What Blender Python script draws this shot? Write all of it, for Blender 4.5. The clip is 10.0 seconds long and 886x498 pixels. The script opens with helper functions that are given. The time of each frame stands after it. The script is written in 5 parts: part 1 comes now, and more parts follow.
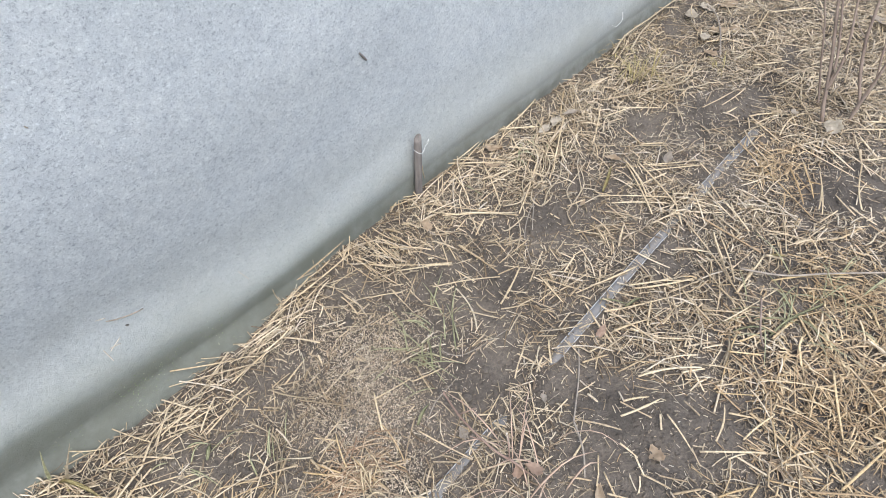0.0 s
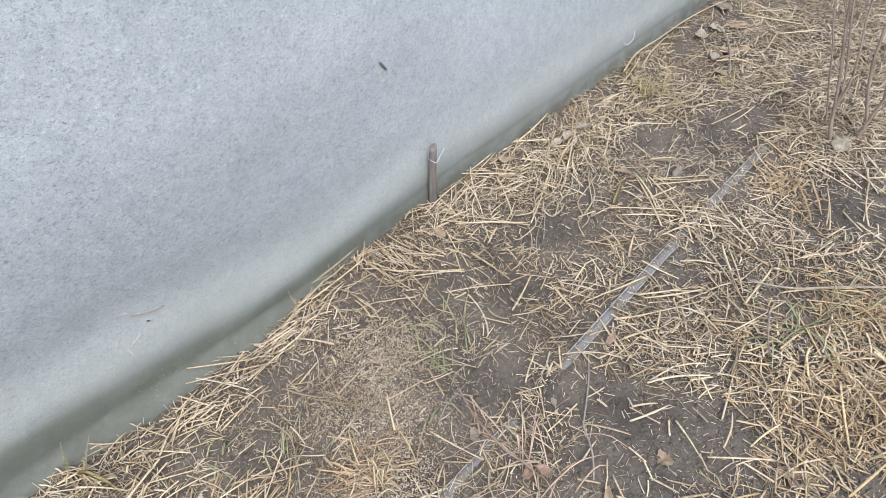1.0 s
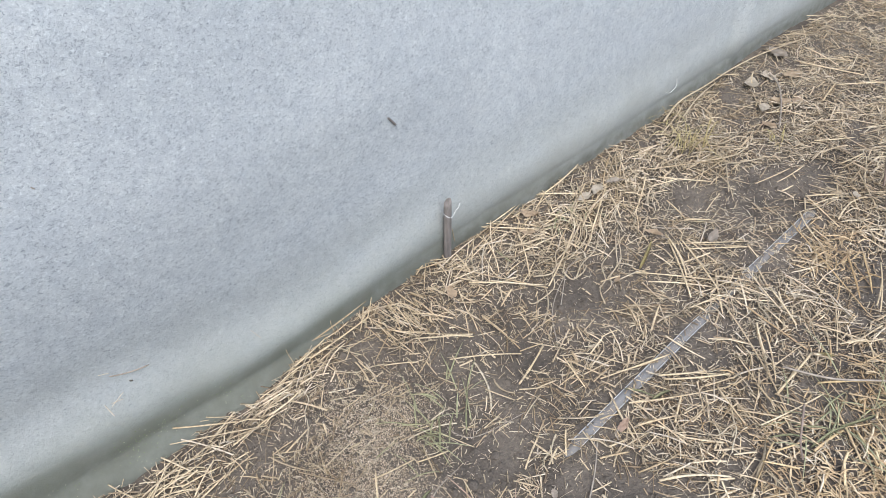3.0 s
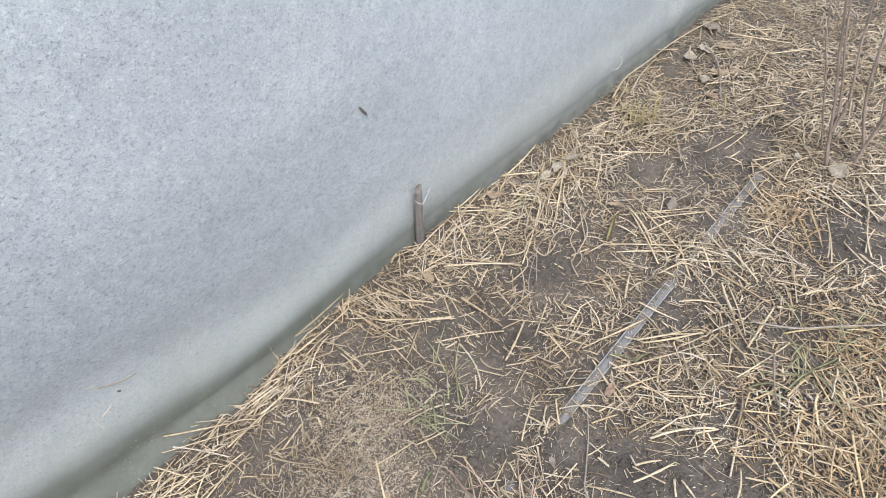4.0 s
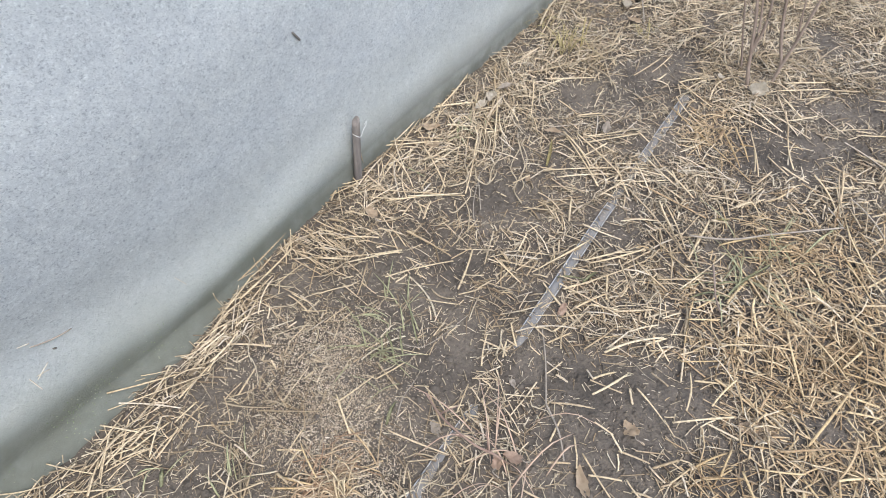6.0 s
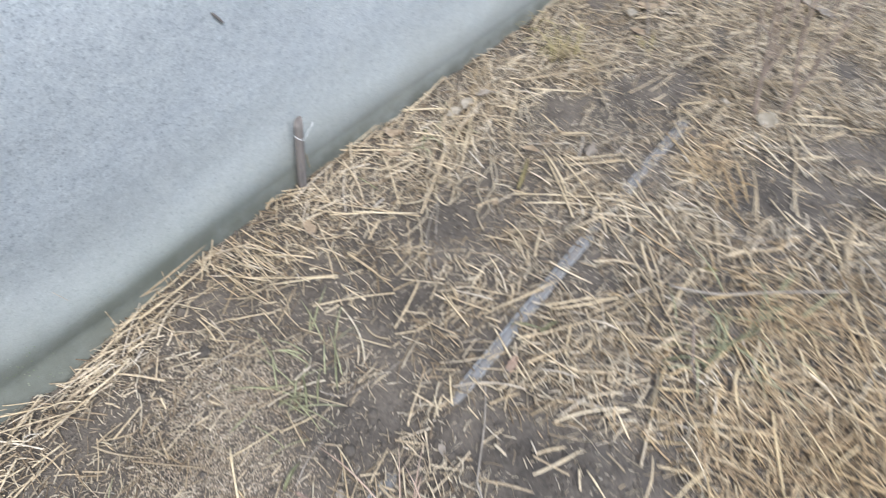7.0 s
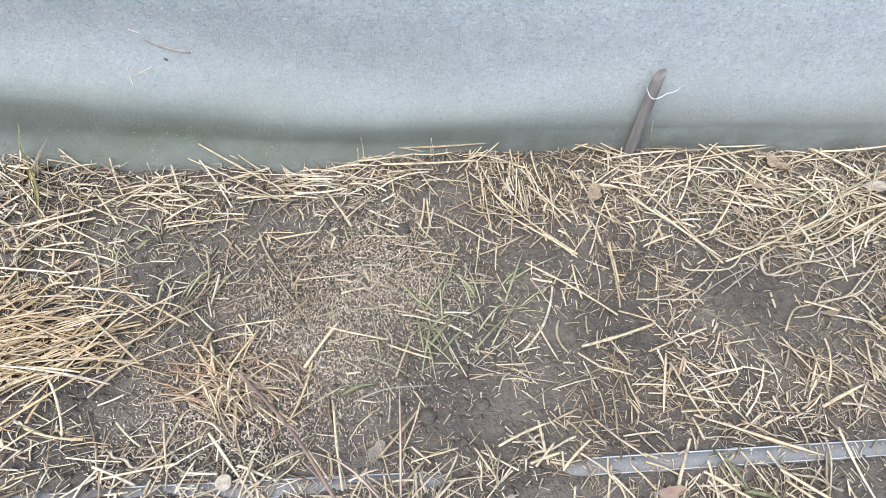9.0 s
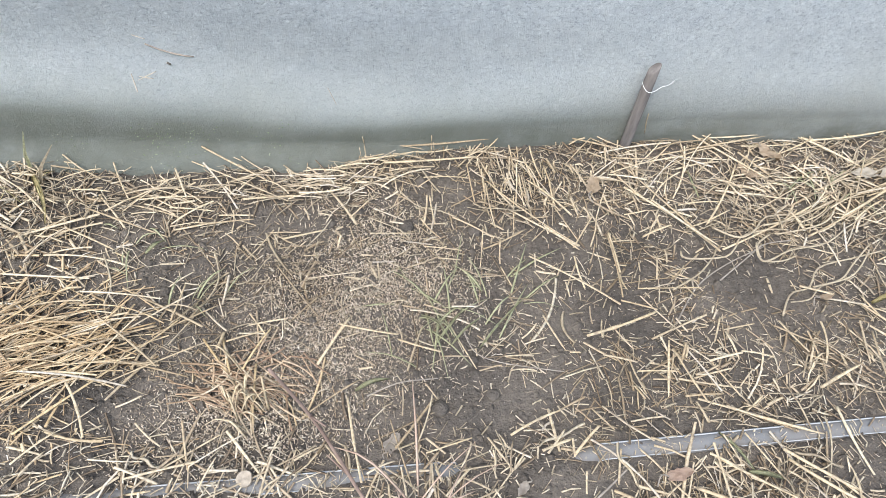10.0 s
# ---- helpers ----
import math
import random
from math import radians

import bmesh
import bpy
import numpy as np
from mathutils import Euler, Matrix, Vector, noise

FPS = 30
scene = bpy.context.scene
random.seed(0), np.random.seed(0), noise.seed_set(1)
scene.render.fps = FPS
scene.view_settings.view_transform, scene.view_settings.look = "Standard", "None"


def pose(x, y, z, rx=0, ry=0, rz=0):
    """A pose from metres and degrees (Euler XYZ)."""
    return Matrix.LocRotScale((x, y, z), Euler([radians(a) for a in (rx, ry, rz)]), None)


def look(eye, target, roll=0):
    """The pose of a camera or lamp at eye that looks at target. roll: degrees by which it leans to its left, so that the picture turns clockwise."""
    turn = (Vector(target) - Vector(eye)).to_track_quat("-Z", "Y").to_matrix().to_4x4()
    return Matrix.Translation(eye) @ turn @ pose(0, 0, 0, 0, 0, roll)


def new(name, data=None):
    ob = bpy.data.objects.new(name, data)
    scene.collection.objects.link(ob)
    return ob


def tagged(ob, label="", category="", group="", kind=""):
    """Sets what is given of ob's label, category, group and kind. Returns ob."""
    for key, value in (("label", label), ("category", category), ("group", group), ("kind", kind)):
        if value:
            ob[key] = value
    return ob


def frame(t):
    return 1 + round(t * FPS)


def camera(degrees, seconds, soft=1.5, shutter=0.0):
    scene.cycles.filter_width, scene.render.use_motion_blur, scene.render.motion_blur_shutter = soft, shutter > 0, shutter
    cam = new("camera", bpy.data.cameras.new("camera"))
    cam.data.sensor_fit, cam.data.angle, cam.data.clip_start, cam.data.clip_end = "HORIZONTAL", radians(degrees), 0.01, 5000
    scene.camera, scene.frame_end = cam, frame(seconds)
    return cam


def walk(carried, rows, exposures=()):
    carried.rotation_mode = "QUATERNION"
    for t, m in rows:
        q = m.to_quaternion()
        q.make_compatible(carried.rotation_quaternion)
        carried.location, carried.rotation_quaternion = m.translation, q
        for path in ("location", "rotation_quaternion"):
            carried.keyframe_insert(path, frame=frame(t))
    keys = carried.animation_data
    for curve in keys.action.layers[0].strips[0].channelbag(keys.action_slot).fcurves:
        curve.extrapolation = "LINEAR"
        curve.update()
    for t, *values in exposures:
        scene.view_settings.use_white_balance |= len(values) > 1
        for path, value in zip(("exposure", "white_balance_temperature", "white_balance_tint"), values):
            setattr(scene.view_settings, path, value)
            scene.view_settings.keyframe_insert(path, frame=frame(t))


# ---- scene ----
cam = camera(66.5, 10.0, soft=0.5, shutter=0.2)
PATH = [
    (0, (-0.873, -0.958, 1.057), (0.14, 0.064, -0.332), -4.1),
    (0.5, (-0.895, -0.961, 1.06), (0.155, 0.11, -0.263), -3.8),
    (1, (-0.913, -0.97, 1.059), (0.119, 0.086, -0.291), -3.2),
    (1.5, (-0.905, -0.976, 1.054), (0.13, 0.082, -0.292), -3.3),
    (2, (-0.851, -0.963, 1.052), (0.106, 0.15, -0.307), -4.9),
    (2.2, (-0.819, -0.954, 1.061), (0.121, 0.203, -0.273), -4.5),
    (3.3, (-0.764, -0.948, 1.068), (0.19, 0.24, -0.228), -4.2),
    (3.5, (-0.783, -0.947, 1.068), (0.192, 0.218, -0.233), -5.3),
    (4, (-0.834, -0.91, 1.073), (0.229, 0.142, -0.256), -4.2),
    (4.5, (-0.867, -0.892, 1.065), (0.269, 0.059, -0.278), -2.5),
    (5, (-0.894, -0.883, 1.057), (0.252, 0.023, -0.308), -3.0),
    (5.2, (-0.91, -0.876, 1.05), (0.24, 0.029, -0.314), -2.6),
    (6.3, (-0.839, -0.859, 1.018), (0.275, -0.146, -0.482), -0.3),
    (6.5, (-0.808, -0.855, 1.001), (0.32, -0.195, -0.513), 0.6),
    (6.8, (-0.754, -0.859, 0.972), (0.408, -0.2, -0.516), 4.3),
    (7, (-0.668, -0.844, 0.943), (0.447, -0.052, -0.516), 3.6),
    (7.2, (-0.55, -0.815, 0.931), (0.28, 0.279, -0.523), 0.1),
    (7.5, (-0.51, -0.819, 0.899), (0.102, 0.324, -0.624), -1.0),
    (7.8, (-0.506, -0.845, 0.857), (0.071, 0.29, -0.685), 0.7),
    (8, (-0.504, -0.823, 0.791), (0.029, 0.269, -0.797), 0.4),
    (8.2, (-0.474, -0.777, 0.719), (0.004, 0.275, -0.913), 1.5),
    (8.5, (-0.438, -0.822, 0.691), (-0.221, 0.36, -0.908), -1.4),
    (8.7, (-0.407, -0.848, 0.727), (-0.341, 0.399, -0.835), -0.7),
    (9, (-0.413, -0.848, 0.76), (-0.24, 0.429, -0.769), 6.0),
    (9.5, (-0.437, -0.855, 0.77), (-0.226, 0.428, -0.749), 5.4),
    (10, (-0.441, -0.858, 0.772), (-0.229, 0.407, -0.763), 5.9),
]
TONE = [(0, 1.08, 6340, 8), (0.5, 1.03, 6320, 8), (3.5, 1.02, 6330, 8), (4.5, 1.04, 6420, 8), (6.5, 1.06, 6300, 8), (7, 1.11, 6100, 7), (7.2, 1.11, 6020, 7), (7.5, 1.05, 6300, 8),
        (8, 1.09, 6330, 8), (8.2, 1.11, 6120, 7), (8.5, 1.2, 5900, 6), (9, 1.24, 6030, 7), (9.5, 1.18, 6230, 7), (10, 1.19, 6240, 7)]
walk(cam, [(t, look(eye, target, roll)) for t, eye, target, roll in PATH], TONE)

# ---- world and sun ----
world = bpy.data.worlds.new("overcast_sky")
scene.world = world
world.use_nodes = True
wn = world.node_tree
sky = wn.nodes.new("ShaderNodeTexSky")
sky.sky_type = "NISHITA"
sky.sun_disc = False
sky.sun_elevation = radians(55)
sky.sun_rotation = radians(215)
sky.air_density, sky.dust_density, sky.ozone_density = 1.0, 2.2, 0.8
back = wn.nodes["Background"]
wn.links.new(sky.outputs[0], back.inputs[0])
back.inputs[1].default_value = 0.15
sun = new("sun", bpy.data.lights.new("sun", "SUN"))
sun.data.energy, sun.data.angle, sun.data.color = 1.5, radians(45), (1.0, 0.98, 0.95)
sun.matrix_world = look((-1.4, -2.7, 4.4), (0, 0, 0))


# ---- node helpers ----
def material(name, rough=0.8, spec=0.3):
    m = bpy.data.materials.new(name)
    m.use_nodes = True
    b = m.node_tree.nodes["Principled BSDF"]
    b.inputs["Roughness"].default_value = rough
    b.inputs["Specular IOR Level"].default_value = spec
    return m, m.node_tree, b


def node(tree, kind, links=(), **values):
    n = tree.nodes.new(kind)
    for key, value in values.items():
        n.inputs[key.replace("_", " ")].default_value = value
    for socket, source in links:
        tree.links.new(source, n.inputs[socket])
    return n


def ramp(tree, source, stops):
    r = tree.nodes.new("ShaderNodeValToRGB")
    while len(r.color_ramp.elements) < len(stops):
        r.color_ramp.elements.new(0.5)
    for e, (p, c) in zip(r.color_ramp.elements, stops):
        e.position, e.color = p, (c[0], c[1], c[2], 1) if len(c) == 3 else c
    tree.links.new(source, r.inputs[0])
    return r.outputs[0]


def blend(tree, factor, a, b, mode="MIX"):
    n = tree.nodes.new("ShaderNodeMix")
    n.data_type, n.blend_type = "RGBA", mode
    for i, v in ((0, factor), (6, a), (7, b)):
        if isinstance(v, (int, float)):
            n.inputs[i].default_value = v
        elif isinstance(v, tuple):
            n.inputs[i].default_value = (*v, 1)
        else:
            tree.links.new(v, n.inputs[i])
    return n.outputs[2]


def noise_of(tree, scale, detail=4.0, rough=0.55, stretch=None, swirl=0.0):
    co = tree.nodes.new("ShaderNodeNewGeometry").outputs["Position"]
    if stretch:
        mp = node(tree, "ShaderNodeMapping", [("Vector", co)])
        mp.inputs["Scale"].default_value = stretch
        co = mp.outputs[0]
    n = node(tree, "ShaderNodeTexNoise", [("Vector", co)], Scale=scale, Detail=detail, Roughness=rough, Distortion=swirl)
    return n.outputs["Fac"]


def relief(tree, bsdf, height, depth, strength=0.8):
    b = node(tree, "ShaderNodeBump", [("Height", height)], Strength=strength, Distance=depth)
    tree.links.new(b.outputs[0], bsdf.inputs["Normal"])


def island(tree):
    return tree.nodes.new("ShaderNodeNewGeometry").outputs["Random Per Island"]


# ---- materials ----
def soil_material():
    m, t, b = material("damp_soil", 0.9, 0.25)
    big = ramp(t, noise_of(t, 6, 4, 0.6), [(0.34, (0.09, 0.078, 0.066)), (0.66, (0.17, 0.145, 0.119))])
    fine = ramp(t, noise_of(t, 160, 6, 0.7), [(0.3, (0.6, 0.6, 0.61)), (0.72, (1.3, 1.27, 1.23))])
    c = blend(t, 1.0, big, fine, "MULTIPLY")
    grit = ramp(t, noise_of(t, 420, 2, 0.6), [(0.68, (0, 0, 0)), (0.76, (1, 1, 1))])
    c = blend(t, grit, c, (0.32, 0.28, 0.23))
    t.links.new(c, b.inputs["Base Color"])
    lumps = blend(t, 0.45, noise_of(t, 70, 6, 0.65), noise_of(t, 320, 4, 0.6))
    relief(t, b, lumps, 0.014, 0.7)
    return m


def straw_material(name, stops, rough=0.55, shine=0.35, single=False):
    m, t, b = material(name, rough, shine)
    c = ramp(t, t.nodes.new("ShaderNodeObjectInfo").outputs["Random"] if single else island(t), stops)
    streak = ramp(t, noise_of(t, 260, 3, 0.6), [(0.32, (0.62, 0.58, 0.52)), (0.6, (1.08, 1.08, 1.08))])
    c = blend(t, 0.8, c, streak, "MULTIPLY")
    wet = ramp(t, noise_of(t, 4.5, 4, 0.6), [(0.36, (0.8, 0.76, 0.7)), (0.6, (1.06, 1.05, 1.04))])
    c = blend(t, 1.0, c, wet, "MULTIPLY")
    rot = ramp(t, noise_of(t, 38, 3, 0.6), [(0.56, (0, 0, 0)), (0.74, (0.7, 0.7, 0.7))])
    c = blend(t, rot, c, (0.2, 0.165, 0.125))
    t.links.new(c, b.inputs["Base Color"])
    relief(t, b, noise_of(t, 700, 2), 0.0006, 0.5)
    return m


def fabric_material():
    m, t, b = material("nonwoven_fabric", 0.85, 0.2)
    base = ramp(t, noise_of(t, 3.0, 3), [(0.3, (0.62, 0.65, 0.67)), (0.7, (0.68, 0.705, 0.718))])
    nap = noise_of(t, 245, 4, 0.75, (0.75, 1.0, 0.95), 1.2)
    # the embossing's light and dark sides are painted in as flecks, over the bump
    fleck = ramp(t, nap, [(0.36, (0.58, 0.6, 0.63)), (0.46, (0.97, 0.97, 0.97)), (0.55, (1.01, 1.01, 1.01)), (0.67, (1.28, 1.27, 1.26))])
    c = blend(t, 1.0, base, fleck, "MULTIPLY")
    scratch = ramp(t, noise_of(t, 150, 3, 0.6, (0.5, 1.0, 1.3)), [(0.64, (1, 1, 1)), (0.72, (0.68, 0.7, 0.73))])
    c = blend(t, 1.0, c, scratch, "MULTIPLY")
    worn = ramp(t, noise_of(t, 38, 5, 0.7), [(0.35, (0.9, 0.91, 0.92)), (0.65, (1.06, 1.06, 1.05))])
    c = blend(t, 1.0, c, worn, "MULTIPLY")
    # low on the sheet: algae and splashed soil in patches, plus painted crease shade
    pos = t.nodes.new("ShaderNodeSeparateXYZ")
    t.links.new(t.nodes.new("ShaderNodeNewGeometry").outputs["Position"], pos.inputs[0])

    # the low tones reach higher towards the -x end of the sheet
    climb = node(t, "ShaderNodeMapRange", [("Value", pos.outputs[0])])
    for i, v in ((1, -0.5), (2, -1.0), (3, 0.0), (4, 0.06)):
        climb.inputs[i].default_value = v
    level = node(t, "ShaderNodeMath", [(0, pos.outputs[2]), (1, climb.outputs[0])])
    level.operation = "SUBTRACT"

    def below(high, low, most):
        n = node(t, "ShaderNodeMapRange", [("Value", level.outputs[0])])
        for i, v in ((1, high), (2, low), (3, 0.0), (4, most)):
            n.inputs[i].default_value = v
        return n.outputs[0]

    # multiplies the sheet darker low down, most towards -x
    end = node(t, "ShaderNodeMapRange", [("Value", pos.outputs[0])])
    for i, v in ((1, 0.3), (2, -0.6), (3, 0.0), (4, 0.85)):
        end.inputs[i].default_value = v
    low_darken = blend(t, 1.0, end.outputs[0], below(0.5, 0.15, 1.0), "MULTIPLY")
    c = blend(t, 1.0, c, blend(t, low_darken, (1, 1, 1), (0.8, 0.81, 0.82)), "MULTIPLY")
    # patchy grey-green tint, stronger towards the foot
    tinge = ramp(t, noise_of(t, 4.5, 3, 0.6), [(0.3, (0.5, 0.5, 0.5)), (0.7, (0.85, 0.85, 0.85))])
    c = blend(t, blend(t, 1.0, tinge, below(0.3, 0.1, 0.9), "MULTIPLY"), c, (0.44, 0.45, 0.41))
    # algae green with the shade under the belly painted in, fading out upward
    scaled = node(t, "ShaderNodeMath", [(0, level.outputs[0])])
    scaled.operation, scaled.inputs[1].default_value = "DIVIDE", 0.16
    algae_and_shade = ramp(t, scaled.outputs[0], [(0.0, (0.9, 0.9, 0.9)), (0.22, (0.9, 0.9, 0.9)), (0.36, (0.9, 0.9, 0.9)), (0.5, (0.5, 0.5, 0.5)), (0.66, (0.2, 0.2, 0.2)), (0.95, (0, 0, 0))])
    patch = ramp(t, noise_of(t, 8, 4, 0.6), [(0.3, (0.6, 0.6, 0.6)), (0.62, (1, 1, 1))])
    # makes the band weaker and browner towards +x
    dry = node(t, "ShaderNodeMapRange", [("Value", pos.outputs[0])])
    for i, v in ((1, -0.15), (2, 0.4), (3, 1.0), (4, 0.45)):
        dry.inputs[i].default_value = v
    algae_and_shade = blend(t, 1.0, algae_and_shade, dry.outputs[0], "MULTIPLY")
    c = blend(t, blend(t, 1.0, algae_and_shade, patch, "MULTIPLY"), c, blend(t, dry.outputs[0], (0.28, 0.26, 0.23), (0.235, 0.25, 0.205)))
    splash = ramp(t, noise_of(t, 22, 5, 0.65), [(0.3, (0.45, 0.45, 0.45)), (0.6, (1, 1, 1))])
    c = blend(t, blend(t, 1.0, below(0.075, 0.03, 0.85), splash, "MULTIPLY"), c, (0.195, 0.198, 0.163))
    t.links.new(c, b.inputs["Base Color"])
    relief(t, b, nap, 0.004, 0.7)
    thin = node(t, "ShaderNodeBsdfTranslucent", [("Color", c)])
    mix = node(t, "ShaderNodeMixShader", [(1, b.outputs[0]), (2, thin.outputs[0])], Fac=0.34)
    t.links.new(mix.outputs[0], t.nodes["Material Output"].inputs[0])
    return m


def pipe_material():
    """Grey plastic under dried mud and dust."""
    m, t, b = material("dusty_grey_plastic", 0.72, 0.25)
    c = ramp(t, noise_of(t, 26, 5, 0.6), [(0.3, (0.135, 0.14, 0.147)), (0.7, (0.2, 0.205, 0.21))])
    mud = ramp(t, noise_of(t, 17, 6, 0.72), [(0.38, (0.15, 0.15, 0.15)), (0.6, (0.9, 0.9, 0.9))])
    c = blend(t, mud, c, (0.17, 0.153, 0.136))
    specks = ramp(t, noise_of(t, 240, 3, 0.6), [(0.57, (0, 0, 0)), (0.7, (0.8, 0.8, 0.8))])
    c = blend(t, specks, c, (0.27, 0.235, 0.185))
    t.links.new(c, b.inputs["Base Color"])
    relief(t, b, noise_of(t, 120, 5, 0.7), 0.0012, 0.6)
    return m


def plain_material(name, a, c, scale=60, rough=0.8, spec=0.3, depth=0.0015, stretch=None):
    m, t, b = material(name, rough, spec)
    col = ramp(t, noise_of(t, scale, 5, 0.6, stretch), [(0.3, a), (0.7, c)])
    t.links.new(col, b.inputs["Base Color"])
    relief(t, b, noise_of(t, scale * 4, 4, 0.6, stretch), depth, 0.7)
    return m


SOIL = soil_material()
STRAW = straw_material("straw", [(0.0, (0.3, 0.24, 0.17)), (0.2, (0.46, 0.38, 0.27)), (0.45, (0.57, 0.47, 0.33)), (0.7, (0.63, 0.53, 0.38)),
                                 (0.88, (0.66, 0.57, 0.44)), (1.0, (0.52, 0.47, 0.4))], 0.7, 0.2)
RIPE_STALK = straw_material("ripe_straw_stalk", [(0.0, (0.37, 0.265, 0.15)), (0.4, (0.53, 0.405, 0.235)), (0.7, (0.61, 0.48, 0.29)), (1.0, (0.67, 0.555, 0.365))], 0.65, 0.25, True)
RIPE = straw_material("ripe_straw", [(0.0, (0.31, 0.22, 0.135)), (0.3, (0.45, 0.335, 0.205)), (0.6, (0.55, 0.425, 0.265)), (1.0, (0.65, 0.53, 0.355))], 0.65, 0.25)
RUSSET = straw_material("russet_straw", [(0.0, (0.26, 0.175, 0.12)), (0.4, (0.4, 0.295, 0.2)), (0.75, (0.52, 0.405, 0.28)), (1.0, (0.62, 0.52, 0.39))], 0.8, 0.15)
OLD = straw_material("old_straw", [(0.0, (0.16, 0.122, 0.088)), (0.5, (0.29, 0.227, 0.158)), (1.0, (0.45, 0.36, 0.25))], 0.7, 0.2)
STALK = straw_material("straw_stalk", [(0.0, (0.37, 0.295, 0.2)), (0.25, (0.53, 0.425, 0.285)), (0.5, (0.62, 0.515, 0.36)), (0.75, (0.6, 0.5, 0.345)), (1.0, (0.61, 0.52, 0.38))], 0.7, 0.2, True)
CHAFF = straw_material("chaff", [(0.0, (0.28, 0.225, 0.165)), (0.4, (0.47, 0.385, 0.28)), (0.8, (0.63, 0.545, 0.42)), (1.0, (0.78, 0.72, 0.62))])
HUSK = straw_material("chaff_husk", [(0.0, (0.34, 0.28, 0.21)), (0.5, (0.53, 0.445, 0.345)), (1.0, (0.73, 0.65, 0.54))], 0.75, 0.2)
DULL = straw_material("dry_blades", [(0.0, (0.32, 0.265, 0.19)), (0.5, (0.51, 0.435, 0.315)), (1.0, (0.63, 0.56, 0.44))])
GREEN = straw_material("grass_blade", [(0.0, (0.3, 0.32, 0.19)), (0.5, (0.42, 0.42, 0.26)), (1.0, (0.54, 0.52, 0.36))])
YELLOW = straw_material("yellow_blade", [(0.0, (0.4, 0.35, 0.16)), (0.5, (0.5, 0.43, 0.22)), (1.0, (0.58, 0.5, 0.29))])
SEEDLING = straw_material("seedling", [(0.0, (0.2, 0.27, 0.13)), (0.6, (0.3, 0.36, 0.22)), (1.0, (0.5, 0.54, 0.42))])
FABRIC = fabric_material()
PIPE = pipe_material()
STRIPE = plain_material("pale_stripe", (0.36, 0.37, 0.375), (0.52, 0.52, 0.52), 50, 0.5, 0.4, 0.0003)
PEG = plain_material("weathered_peg_wood", (0.12, 0.108, 0.102), (0.25, 0.22, 0.2), 90, 0.85, 0.2, 0.0012, (1, 1, 0.12))
THREAD = plain_material("white_thread", (0.72, 0.72, 0.7), (0.85, 0.85, 0.83), 300, 0.6, 0.3, 0.0002)
CANE = plain_material("cane_bark", (0.16, 0.12, 0.098), (0.32, 0.25, 0.2), 55, 0.7, 0.3, 0.0012, (1, 1, 0.3))
REDCANE = plain_material("red_cane_bark", (0.19, 0.125, 0.1), (0.33, 0.235, 0.185), 55, 0.7, 0.3, 0.0012, (1, 1, 0.3))
TWIG = plain_material("grey_twig", (0.2, 0.17, 0.14), (0.38, 0.33, 0.27), 70, 0.85, 0.2, 0.001)
LEAF = plain_material("dead_leaf_beige", (0.36, 0.27, 0.18), (0.58, 0.46, 0.33), 40, 0.75, 0.3, 0.001)
PALELEAF = plain_material("dead_leaf_pale", (0.46, 0.4, 0.31), (0.66, 0.59, 0.49), 40, 0.75, 0.3, 0.001)
GREYLEAF = plain_material("dead_leaf_grey", (0.34, 0.29, 0.235), (0.52, 0.455, 0.385), 40, 0.8, 0.2, 0.001)
REDLEAF = plain_material("dead_leaf_russet", (0.37, 0.25, 0.18), (0.57, 0.43, 0.33), 40, 0.75, 0.3, 0.001)
CORK = plain_material("pale_wood_slice", (0.26, 0.215, 0.165), (0.47, 0.395, 0.305), 160, 0.8, 0.2, 0.001)
STEEL = plain_material("galvanised_hoop", (0.35, 0.36, 0.37), (0.5, 0.5, 0.5), 30, 0.45, 0.5, 0.0004)
DARK = plain_material("dark_speck", (0.06, 0.055, 0.05), (0.15, 0.13, 0.11), 200, 0.8, 0.2, 0.0006)


# ---- shape of the ground and of the cover ----
def lattice(x, y, seed):
    """Smooth value noise, -1 to 1, on arrays."""
    x, y = np.asarray(x, float), np.asarray(y, float)
    i, j = np.floor(x).astype(np.int64), np.floor(y).astype(np.int64)
    u, v = x - i, y - j
    u, v = u * u * (3 - 2 * u), v * v * (3 - 2 * v)

    def r(a, b):
        k = (a * 374761393 + b * 668265263 + seed * 974711) & 0x7FFFFFFF
        k = ((k ^ (k >> 13)) * 1274126177) & 0x7FFFFFFF
        return ((k ^ (k >> 16)) & 0xFFFF) / 32767.5 - 1

    return (r(i, j) * (1 - u) + r(i + 1, j) * u) * (1 - v) + (r(i, j + 1) * (1 - u) + r(i + 1, j + 1) * u) * v


def soil_height(x, y):
    near = np.exp(-((np.asarray(x) - 0.4) / 6) ** 2 - ((np.asarray(y) + 0.6) / 6) ** 2)
    h = 0.007 * lattice(np.asarray(x) * 4, np.asarray(y) * 4, 3) + 0.004 * lattice(np.asarray(x) * 14, np.asarray(y) * 14, 4)
    h = h + 0.0022 * lattice(np.asarray(x) * 45, np.asarray(y) * 45, 5) + 0.0012 * lattice(np.asarray(x) * 110, np.asarray(y) * 110, 6)
    foot = 0.012 * np.exp(-((np.asarray(y) + 0.02) / 0.06) ** 2)
    side = np.asarray(y) + 0.541 - 0.026 * np.asarray(x)
    bank = 0.0075 * np.exp(-((np.abs(side) - 0.018) / 0.011) ** 2) * (0.75 + 0.6 * lattice(np.asarray(x) * 9, np.asarray(y) * 9, 8))
    return (h - 0.002 + bank) * near + foot * near


